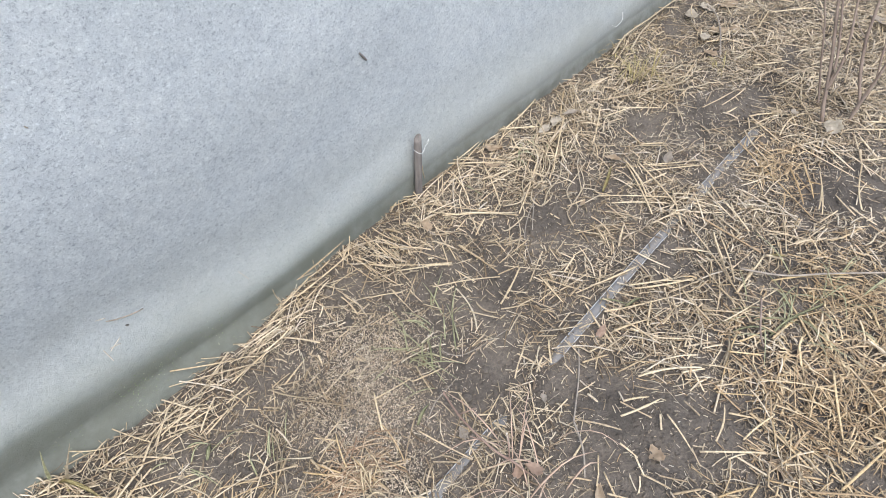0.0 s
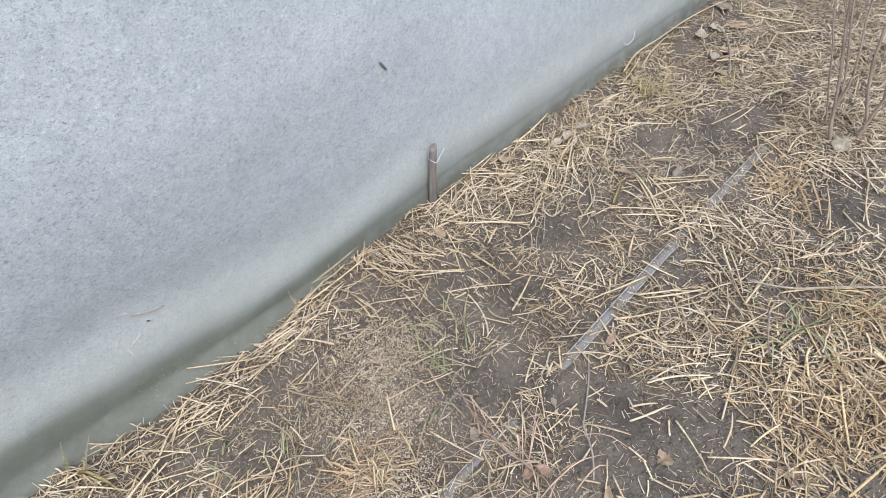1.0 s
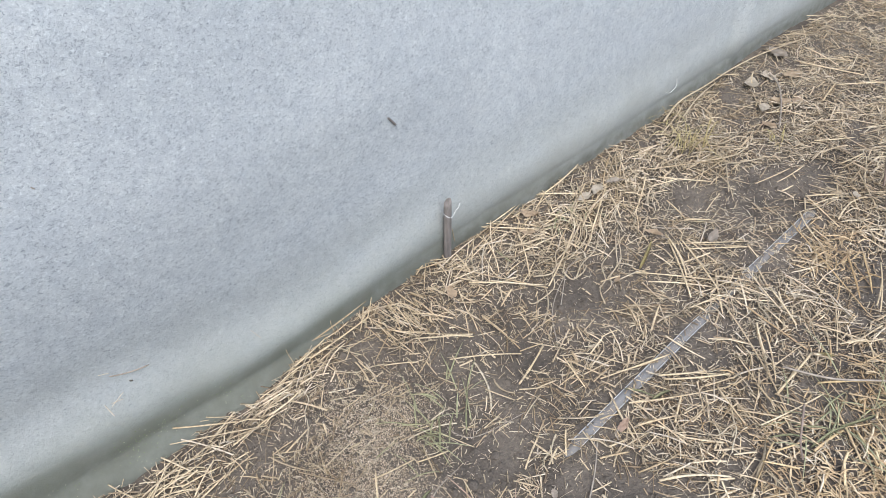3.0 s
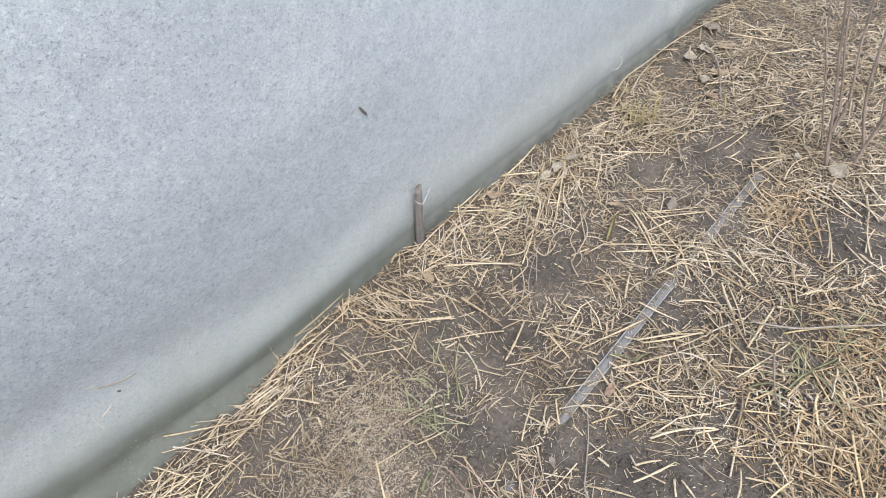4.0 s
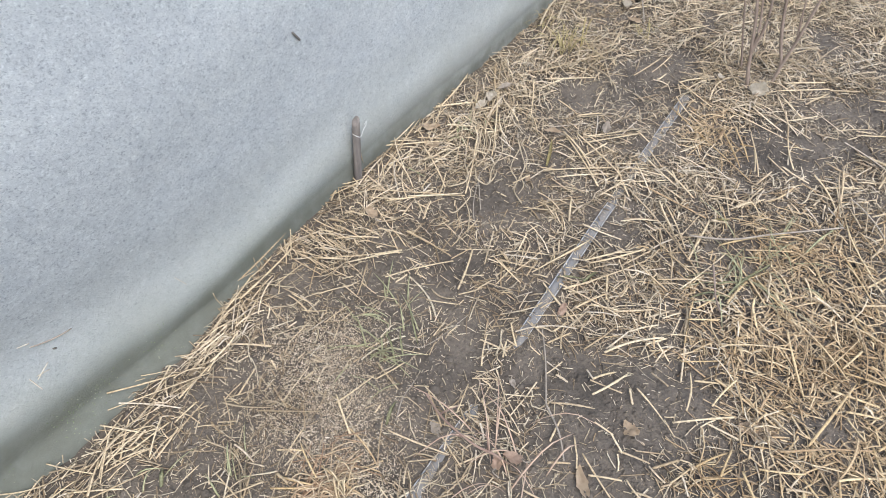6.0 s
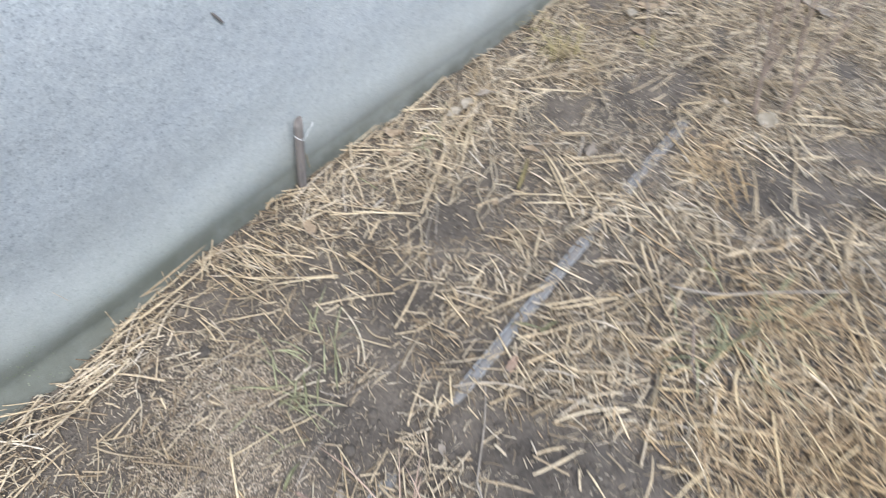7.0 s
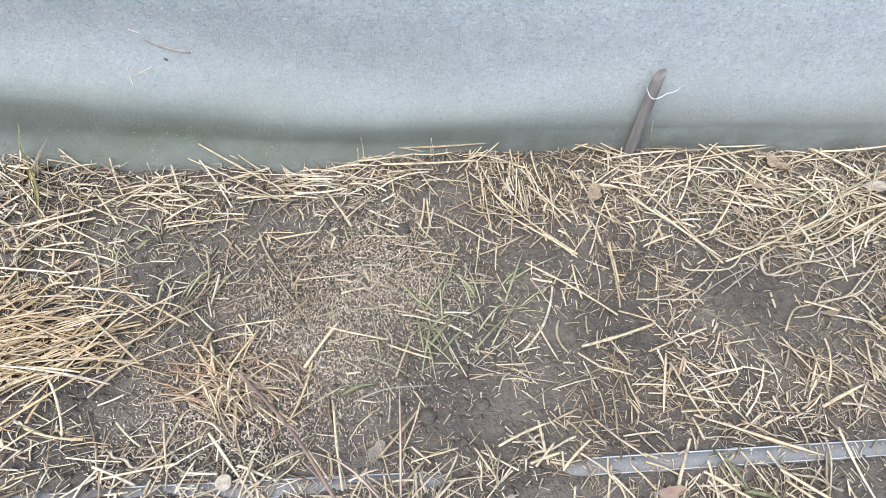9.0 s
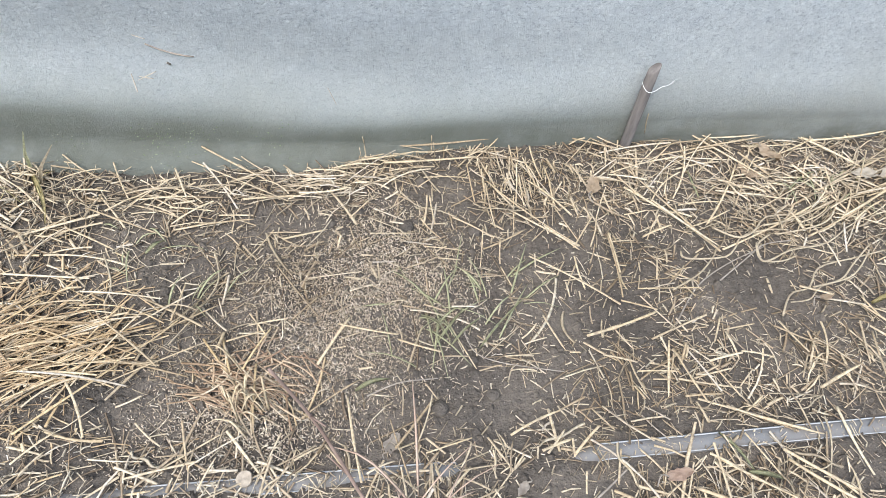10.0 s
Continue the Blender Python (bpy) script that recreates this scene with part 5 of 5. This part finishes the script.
twig("twig", ground_line([(0.09, -0.2), (0.12, -0.225), (0.15, -0.215), (0.19, -0.18), (0.26, -0.17), (0.33, -0.12)], 0.014), 0.0018, 0.0012, DULL, "curly pale dry stem on bare soil")
twig("twig", ground_line([(-0.02, -0.37), (0.03, -0.31), (0.09, -0.27), (0.16, -0.24)], 0.008), 0.0012, 0.0009, TWIG, "thin grey stem lying across bare soil")
twig("twig", ground_line([(-0.81, -0.23), (-0.79, -0.28), (-0.79, -0.32), (-0.76, -0.37)], 0.012), 0.0013, 0.001, DULL, "thin curved pale stem over dark soil")
twig("twig", ground_line([(-0.66, -0.23), (-0.65, -0.28), (-0.67, -0.33), (-0.7, -0.38)], 0.014), 0.0014, 0.001, DULL, "bent pale dry stem")
twig("twig", ground_line([(0.75, -0.22), (0.83, -0.26), (0.93, -0.25), (1.0, -0.22)], 0.014), 0.002, 0.0014, DULL, "curved pale dry stem beside bare soil")
twig("twig", ground_line([(-0.45, -0.46), (-0.41, -0.445), (-0.36, -0.44)], 0.012), 0.0012, 0.0008, TWIG, "thin grey stem with a dry leaf")


twig("dry_stem", ground_line([(0.023, -0.248), (0.027, -0.262), (0.086, -0.261), (0.110, -0.245), (0.129, -0.223), (0.179, -0.209), (0.211, -0.211)], 0.014), 0.0016, 0.00112, DULL, "curled pale dry root lying over bare soil", "stem")
twig("dry_stem", ground_line([(0.147, -0.237), (0.142, -0.266), (0.154, -0.271), (0.199, -0.250), (0.259, -0.241), (0.313, -0.207)], 0.014), 0.0018, 0.00126, DULL, "looped pale dry stem lying on the mulch", "stem")
twig("dry_stem", ground_line([(-0.013, -0.320), (0.035, -0.293), (0.070, -0.260), (0.081, -0.244)], 0.014), 0.0015, 0.00105, DULL, "bent pale dry stem crossing soil and straw", "stem")
twig("dry_stem", ground_line([(0.066, -0.303), (0.120, -0.265), (0.157, -0.241), (0.207, -0.231)], 0.014), 0.0012, 0.00084, TWIG, "thin grey stem lying across bare soil", "stem")
twig("dry_stem", ground_line([(0.203, -0.321), (0.264, -0.307), (0.298, -0.284), (0.329, -0.252)], 0.014), 0.0015, 0.00105, DULL, "curved pale dry stem beside bare soil", "stem")
twig("dry_stem", ground_line([(0.173, -0.201), (0.226, -0.188), (0.287, -0.161), (0.326, -0.143), (0.379, -0.137)], 0.014), 0.0018, 0.00126, DULL, "long curved dry blade lying on the straw", "stem")
twig("dry_stem", ground_line([(0.121, -0.524), (0.114, -0.554), (0.098, -0.595), (0.079, -0.620)], 0.014), 0.0012, 0.00084, DULL, "thin wavy root lying across the pipe", "stem")
twig("dry_stem", ground_line([(-0.321, -0.369), (-0.315, -0.391), (-0.303, -0.409), (-0.267, -0.423), (-0.195, -0.439)], 0.014), 0.001, 0.0007, TWIG, "thin arched brown stem on bare soil", "stem")
twig("dry_stem", ground_line([(-0.624, -0.290), (-0.606, -0.283), (-0.589, -0.254), (-0.578, -0.239)], 0.014), 0.0009, 0.00063, DULL, "thin curly pale root on chaff", "stem")
twig("dry_stem", ground_line([(0.178, -0.218), (0.147, -0.241), (0.143, -0.269), (0.176, -0.271), (0.204, -0.261)], 0.014), 0.0016, 0.00112, DULL, "looped pale root on bare soil", "stem")
twig("dry_stem", ground_line([(0.335, -0.241), (0.286, -0.281), (0.255, -0.307), (0.214, -0.321), (0.187, -0.343), (0.157, -0.346)], 0.014), 0.0014, 0.00098, DULL, "wavy pale root hanging over bare soil", "stem")
twig("dry_stem", ground_line([(0.342, -0.124), (0.299, -0.182), (0.253, -0.207), (0.189, -0.218)], 0.014), 0.0018, 0.00126, DULL, "curved pale dry blade in the straw", "stem")
twig("dry_stem", ground_line([(0.450, -0.722), (0.442, -0.763), (0.467, -0.805), (0.515, -0.830)], 0.014), 0.001, 0.0007, TWIG, "thin curved dark stem across bare soil", "stem")
twig("dry_stem", ground_line([(0.724, -0.244), (0.701, -0.312), (0.653, -0.358)], 0.014), 0.0018, 0.00126, DULL, "curved pale dry blade beside bare soil", "stem")
twig("dry_stem", ground_line([(0.837, -0.134), (0.861, -0.194), (0.934, -0.210), (0.948, -0.256)], 0.014), 0.002, 0.0014, DULL, "wavy pale dry blade on the straw", "stem")
twig("dry_stem", ground_line([(0.819, -0.216), (0.784, -0.269), (0.825, -0.300), (0.876, -0.317)], 0.014), 0.002, 0.0014, DULL, "arched pale dry blade beside bare soil", "stem")
twig("dry_stem", ground_line([(0.809, -0.177), (0.788, -0.250), (0.720, -0.303), (0.664, -0.340)], 0.014), 0.0018, 0.00126, DULL, "long curved dry blade at the bare patch", "stem")
twig("twig", ground_line([(0.166, -0.785), (0.13, -0.8), (0.092, -0.818), (0.065, -0.836)], 0.03), 0.0022, 0.0016, CANE, "dark brown bent stem lying in the straw")


def wood_slice(x, y, z):
    bm = bmesh.new()
    bmesh.ops.create_cone(bm, cap_ends=True, segments=18, radius1=0.0095, radius2=0.009, depth=0.005)
    for v in bm.verts:
        v.co.x *= 1 + 0.1 * math.sin(3 * math.atan2(v.co.y, v.co.x))
    bmesh.ops.bevel(bm, geom=bm.edges[:], offset=0.0005, segments=1, affect="EDGES")
    ob = part("wood_slice", bm, CORK, None)
    for p in ob.data.polygons:
        p.use_smooth = False
    ob.matrix_basis = pose(x, y, z, 12, -8, 30)
    return tagged(ob, "small round pale wood slice lying on the pipe", "wood slice")


wood_slice(-0.589, -0.557, 0.0085)


def dead_cane():
    cane = tagged(new("dead_cane"), "short reddish-brown dead cane leaning over the straw", "cane")
    line = smooth_line([(-0.40, -0.66, -0.02), (-0.43, -0.64, 0.05), (-0.456, -0.617, 0.1), (-0.492, -0.588, 0.2), (-0.522, -0.586, 0.3)], 20)
    part("stem", tube(line, list(np.linspace(0.0024, 0.0014, 20)), 8), REDCANE, cane)
    for k, (d, s) in enumerate((((0.02, 0.02, 0.03), 6), ((-0.02, 0.01, 0.03), 11), ((0.015, -0.02, 0.02), 15))):
        a = Vector(line[s])
        part("side_twig", tube([a, a + Vector(d) * 0.6, a + Vector(d)], [0.0014, 0.001, 0.0006], 6), REDCANE, cane)
    return cane


dead_cane()


def cane_bush():
    """Two bare stems that fork low over the ground into upright canes, and one thin cane beside them."""
    bush = tagged(new("cane_bush"), "bare brown upright canes growing from the straw bed", "bush")
    forks = [(0.0042, [(0.88, -0.641, -0.03), (0.881, -0.634, 0.02), (0.882, -0.624, 0.061), (0.882, -0.617, 0.105), (0.882, -0.603, 0.185), (0.882, -0.585, 0.263), (0.884, -0.566, 0.35), (0.89, -0.53, 0.55), (0.9, -0.5, 0.92)]),
             (0.0026, [(0.882, -0.619, 0.1), (0.88, -0.617, 0.174), (0.88, -0.599, 0.259), (0.88, -0.577, 0.346), (0.87, -0.55, 0.52), (0.86, -0.52, 0.85)]),
             (0.0027, [(0.882, -0.619, 0.1), (0.884, -0.629, 0.177), (0.886, -0.624, 0.251), (0.89, -0.609, 0.353), (0.9, -0.6, 0.55), (0.92, -0.59, 0.9)]),
             (0.0038, [(0.936, -0.682, -0.03), (0.938, -0.688, 0.02), (0.94, -0.692, 0.06), (0.94, -0.671, 0.122), (0.942, -0.651, 0.211), (0.945, -0.646, 0.277), (0.95, -0.642, 0.345), (0.96, -0.63, 0.55), (0.98, -0.62, 0.9)]),
             (0.0034, [(0.938, -0.69, 0.04), (0.94, -0.698, 0.082), (0.94, -0.708, 0.141), (0.942, -0.72, 0.23), (0.945, -0.729, 0.29), (0.95, -0.734, 0.36), (0.965, -0.76, 0.55), (0.985, -0.79, 0.88)]),
             (0.002, [(0.94, -0.706, 0.135), (0.938, -0.696, 0.208), (0.938, -0.689, 0.287), (0.94, -0.683, 0.36), (0.945, -0.67, 0.6)]),
             (0.0022, [(0.972, -0.598, -0.02), (0.973, -0.589, 0.022), (0.973, -0.564, 0.117), (0.973, -0.541, 0.215), (0.972, -0.516, 0.3), (0.97, -0.48, 0.5), (0.965, -0.44, 0.8)])]
    for k, (r, points) in enumerate(forks):
        line = smooth_line(points, 30)
        knots = [1.3 * r * (1 - 0.55 * i / 30) * (1.2 if i % 7 == 5 else 1) for i in range(30)]
        cane = part("cane", tube(line, knots, 9), CANE, bush)
        for i, side in ((15 + k % 3, 1), (21 + k % 2, -1)):
            a = Vector(line[i])
            d = Vector((0.03 * math.cos(k * 2 + i), 0.05 * side, 0.1))
            part("side_shoot", tube(smooth_line([a, a + d * 0.4 + Vector((0, 0.012 * side, 0)), a + d], 8), list(np.linspace(r * 0.4, 0.0007, 8)), 6), CANE, cane)
    return bush


cane_bush()


def grass_tuft(x, y, count, tall, spread, mat, label, seed, lean=(0, 0), broad=1.0):
    tuft = tagged(new("grass_tuft"), label, "grass", "grass tufts")
    rng = np.random.default_rng(seed)
    for k in range(count):
        a = rng.uniform(0, 6.28)
        d = Vector((math.cos(a) + lean[0], math.sin(a) + lean[1], 0)) * spread * rng.uniform(0.5, 1.3)
        hgt = tall * rng.uniform(0.55, 1.1)
        b0 = Vector((rng.normal(0, spread * 0.5), rng.normal(0, spread * 0.5), -0.004))
        droop = rng.uniform(0.2, 1.0)
        pts = [b0, b0 + d * 0.3 + Vector((0, 0, hgt * 0.6)), b0 + d * 0.75 + Vector((0, 0, hgt)), b0 + d * 1.3 + Vector((0, 0, hgt * (1 - 0.5 * droop)))]
        w = rng.uniform(0.0007, 0.0019) * broad
        part("blade", tube(smooth_line(pts, 8), [w * q for q in (0.6, 0.9, 1.0, 1.0, 0.9, 0.75, 0.5, 0.15)], 4, 0.2), mat, tuft)
    tuft.matrix_basis = pose(x, y, float(soil_height(x, y)))
    return tuft


grass_tuft(-0.335, -0.345, 22, 0.022, 0.06, GREEN, "thin trampled green grass tuft in bare soil", 1)
grass_tuft(-0.262, -0.318, 12, 0.022, 0.05, GREEN, "sparse green grass blades on soil", 2, (0.5, 0.6))
grass_tuft(0.20, -0.83, 20, 0.03, 0.085, GREEN, "flattened dull green grass in the straw", 3)
grass_tuft(0.29, -0.86, 14, 0.03, 0.08, GREEN, "flattened green grass blades in the straw", 4)
grass_tuft(0.785, -0.145, 26, 0.09, 0.06, YELLOW, "yellowed grass tuft standing in the straw", 5)
grass_tuft(0.99, -0.295, 9, 0.05, 0.03, YELLOW, "small yellow-green grass tuft", 6)
grass_tuft(-0.945, -0.09, 5, 0.04, 0.03, YELLOW, "yellow-green grass tuft at the tunnel foot", 7, (0, 0), 1.3)
grass_tuft(0.33, -0.11, 12, 0.03, 0.05, GREEN, "pale green grass blades in the straw", 8)
grass_tuft(-0.78, -0.2, 7, 0.02, 0.05, GREEN, "short green grass blades on soil", 9)
grass_tuft(0.88, 0.0, 10, 0.04, 0.04, YELLOW, "yellow grass blades at the tunnel foot", 10)
grass_tuft(-0.425, -0.655, 16, 0.07, 0.085, REDLEAF, "dry russet weed stems in the straw", 12)
grass_tuft(-0.6, -0.465, 24, 0.055, 0.03, STALK, "short upright tuft of dry stubble", 13)
grass_tuft(-0.675, -0.30, 6, 0.025, 0.04, GREEN, "few green grass blades", 11)


def grass_blade(points, width, mat, label, heights=None):
    """One flat folded grass blade, pointed at its tip, lying on the ground or standing up through the given heights."""
    flat = [(x, y, float(rest_height(x, y)) + 0.012 + 0.006 * (i % 2)) for i, (x, y) in enumerate(points)]
    if heights:
        flat = [(x, y, z) for (x, y), z in zip(points, heights)]
    line = [Vector(p) for p in smooth_line(flat, 12)]
    bm = bmesh.new()
    rows = []
    for i, p in enumerate(line):
        d = (line[min(i + 1, 11)] - line[max(i - 1, 0)]).normalized()
        side = d.cross(Vector((0, 0, 1)) if abs(d.z) < 0.7 else Vector((0, 1, 0))).normalized()
        up = side.cross(d)
        w = width * 0.5 * min(1.0, 0.55 + 0.16 * i, (11.4 - i) / 5)
        rows.append([bm.verts.new(p + side * (w * v) + up * (0.35 * w * abs(v))) for v in (-1, 0, 1)])
    for ra, rb in zip(rows, rows[1:]):
        for j in (0, 1):
            bm.faces.new((ra[j], ra[j + 1], rb[j + 1], rb[j]))
    bmesh.ops.solidify(bm, geom=bm.faces, thickness=0.0003)
    return tagged(part("lone_grass", bm, mat, None), label, "grass", "single grass blades")


grass_blade([(-0.465, -0.451), (-0.443, -0.444), (-0.420, -0.439)], 0.0065, GREEN, "grey-green grass blade lying on soil")
grass_blade([(-0.702, -0.353), (-0.678, -0.328), (-0.656, -0.297)], 0.004, DULL, "long pale grass blade lying on soil")
grass_blade([(-0.679, -0.341), (-0.661, -0.320), (-0.636, -0.302)], 0.004, DULL, "long pale grass blade lying on soil")
grass_blade([(-0.754, -0.231), (-0.741, -0.219), (-0.732, -0.207)], 0.007, GREEN, "short broad pale green blade")
grass_blade([(-0.028, -0.54), (-0.012, -0.562), (0.009, -0.591)], 0.005, GREEN, "pale sage grass blade lying against the pipe")
grass_blade([(-0.003, -0.586), (0.02, -0.593), (0.046, -0.598)], 0.0065, GREEN, "broad pale sage grass blade beside the pipe")
grass_blade([(-0.301, -0.397), (-0.270, -0.363), (-0.224, -0.318)], 0.0035, GREEN, "long green grass blade lying on soil")
grass_blade([(-0.360, -0.390), (-0.335, -0.362), (-0.315, -0.334)], 0.004, GREEN, "green grass blade lying on soil")
grass_blade([(-0.338, -0.391), (-0.317, -0.370), (-0.287, -0.346)], 0.0035, GREEN, "green grass blade lying on soil")
grass_blade([(-0.376, -0.345), (-0.354, -0.360), (-0.338, -0.387)], 0.0035, GREEN, "green grass blade lying on soil")
grass_blade([(0.256, -0.117), (0.293, -0.091), (0.324, -0.080)], 0.0035, GREEN, "pale green grass blade lying on straw")
grass_blade([(0.093, -0.133), (0.087, -0.100), (0.089, -0.073)], 0.0035, GREEN, "dull green grass blade in the straw")
grass_blade([(0.306, -0.737), (0.321, -0.753), (0.336, -0.770)], 0.008, YELLOW, "bright yellow dead leaf blade on the straw")
grass_blade([(0.109, -0.832), (0.157, -0.844), (0.210, -0.861)], 0.005, GREEN, "flattened dull green grass blade")
grass_blade([(0.184, -0.847), (0.223, -0.869), (0.267, -0.884)], 0.005, GREEN, "flattened dull green grass blade")
grass_blade([(0.082, -0.774), (0.109, -0.804), (0.120, -0.845)], 0.0045, GREEN, "flattened dull green grass blade")
grass_blade([(0.126, -0.793), (0.156, -0.828), (0.171, -0.867)], 0.0045, GREEN, "flattened dull green grass blade")
grass_blade([(0.279, -0.352), (0.328, -0.335), (0.386, -0.309)], 0.008, YELLOW, "yellow dead leaf hanging in the straw")
grass_blade([(-0.010, -0.799), (0.033, -0.788), (0.072, -0.770)], 0.006, DULL, "pale grass blade lying on straw")
grass_blade([(-0.957, -0.06), (-0.95, -0.062), (-0.946, -0.065), (-0.935, -0.06)], 0.006, GREEN, "pale green grass blade standing at the tunnel foot", (-0.005, 0.03, 0.055, 0.094))
grass_blade([(-0.939, -0.083), (-0.93, -0.083), (-0.922, -0.083), (-0.896, -0.073)], 0.006, DULL, "pale dry grass blade standing at the tunnel foot", (-0.005, 0.025, 0.045, 0.081))
grass_blade([(-0.945, -0.075), (-0.932, -0.096), (-0.916, -0.128), (-0.906, -0.168)], 0.007, YELLOW, "drooping yellow grass blade at the tunnel foot", (0.02, 0.034, 0.02, 0.01))


# ---- things caught on the sheet ----
def caught(name, a, b, r, mat, label, category, sag=0.0):
    k = [on_cover(a[0] + (b[0] - a[0]) * u, a[1] + (b[1] - a[1]) * u - 4 * sag * u * (1 - u), r * 0.8) for u in np.linspace(0, 1, 7)]
    return tagged(part(name, tube(k, [r * (0.7 + 0.6 * math.sin(math.pi * (0.15 + 0.7 * i / 6))) for i in range(7)], 7, 0.8), mat, None), label, category)


caught("stem_bit", (-0.745, 0.209), (-0.684, 0.188), 0.0012, TWIG, "thin grey bowed stem stuck to the fabric", "stem", 0.004)
caught("stem_bit", (-0.759, 0.223), (-0.743, 0.216), 0.0006, PALELEAF, "tiny pale stem stuck to the fabric", "stem")
caught("straw_scrap", (-0.773, 0.166), (-0.769, 0.141), 0.0007, PALELEAF, "thin straw scrap stuck to the fabric", "straw")
caught("straw_scrap", (-0.765, 0.157), (-0.739, 0.168), 0.0006, PALELEAF, "thin straw scrap stuck to the fabric", "straw")
caught("straw_scrap", (-0.763, 0.162), (-0.744, 0.158), 0.0006, PALELEAF, "thin straw scrap stuck to the fabric", "straw")
caught("dirt_speck", (-0.722, 0.18), (-0.717, 0.177), 0.0014, DARK, "dark dirt speck on the fabric", "dirt")
caught("bark_scrap", (-0.137, 0.447), (-0.12, 0.424), 0.0021, PEG, "small dark curled scrap stuck to the fabric", "scrap")
caught("dirt_speck", (-0.714, 0.603), (-0.711, 0.599), 0.0009, TWIG, "dark dirt speck on the fabric", "dirt")
caught("straw_scrap", (-0.50, 0.135), (-0.488, 0.11), 0.0005, PALELEAF, "thin pale scrap stuck to the fabric", "straw")
caught("straw_scrap", (-0.338, 0.045), (-0.337, 0.01), 0.0009, DULL, "thin upright straw by the fabric foot", "straw")
caught("straw_scrap", (-0.45, 0.05), (-0.445, 0.01), 0.0009, DULL, "thin upright straw by the fabric foot", "straw")
caught("stem_bit", (0.024, 0.075), (0.032, 0.03), 0.0009, DULL, "tiny pale bent stem beside the peg", "stem")


def upright_straw(x, z):
    k = [(x, float(foot_line(x)) - 0.01, 0.0), (x + 0.001, float(foot_line(x)) - 0.012, z * 0.5), (x - 0.002, float(foot_line(x)) - 0.008, z)]
    return tagged(part("upright_straw", tube(smooth_line(k, 6), 0.0008, 6), DULL, None), "thin straw standing upright at the fabric foot", "straw", "upright straws")


upright_straw(-0.453, 0.05)
upright_straw(-0.335, 0.045)
upright_straw(-0.77, 0.03)
upright_straw(-0.89, 0.04)
twig("leaning_straw", [(-0.70, -0.035, 0.04), (-0.655, -0.06, 0.03), (-0.6, -0.085, 0.014)], 0.0016, 0.0014, STALK, "pale straw leaning against the fabric foot", "straw")
twig("leaning_straw", [(-0.905, -0.045, 0.035), (-0.88, -0.06, 0.02), (-0.85, -0.075, 0.012)], 0.0013, 0.001, STALK, "thin pale straw leaning against the fabric foot", "straw")


def weed_crumbs():
    """Tiny pale green seedlings and crumbs along the crease of the sheet."""
    rng = np.random.default_rng(9)
    verts, faces = [], []
    for k in range(240):
        c = rng.choice([-0.9, -0.77, -0.76, -0.74, -0.7, -0.58])
        x, z = c + rng.normal(0, 0.022), abs(rng.normal(0.045, 0.02)) + 0.004
        q, r = on_cover(x, z, 0.0015), rng.uniform(0.0004, 0.0014)
        a = rng.uniform(0, 6.28)
        i = len(verts)
        for h, w in ((0.0, 1.0), (0.6, 0.0)):
            verts += [(q.x + r * math.cos(a + b), q.y - r * h, q.z + r * math.sin(a + b)) for b in ((0, 1.6, 3.1, 4.4) if w else (0.8,))]
        faces += [(i, i + 1, i + 4), (i + 1, i + 2, i + 4), (i + 2, i + 3, i + 4), (i + 3, i, i + 4)]
    ob = mesh_object("weed_crumbs", verts, faces, SEEDLING, False)
    tagged(ob, "tiny pale green seedlings on the fabric foot", "seedlings", kind="stuff")


weed_crumbs()


# ---- stones ----
def stone(x, y, r, mat, label, seed):
    bm = bmesh.new()
    bmesh.ops.create_icosphere(bm, subdivisions=2, radius=r)
    for v in bm.verts:
        v.co *= 1 + 0.22 * noise.noise(v.co * (1.6 / r) * 0.6 + Vector((seed, 0, 0)))
        v.co.z *= 0.62
    ob = part("clod", bm, mat, None)
    ob.matrix_basis = pose(x, y, float(soil_height(x, y)) + r * 0.3, 0, 0, seed * 40)
    return tagged(ob, label, "soil clod", "soil clods")


for k, (x, y, r) in enumerate([(-0.283, -0.189, 0.011), (-0.386, -0.178, 0.012), (-0.29, -0.46, 0.009), (-0.36, -0.475, 0.011), (-0.31, -0.41, 0.007), (-0.72, -0.29, 0.008), (-0.5, -0.17, 0.008)]):
    stone(x, y, r, SOIL, "rounded dark clod of soil", k)
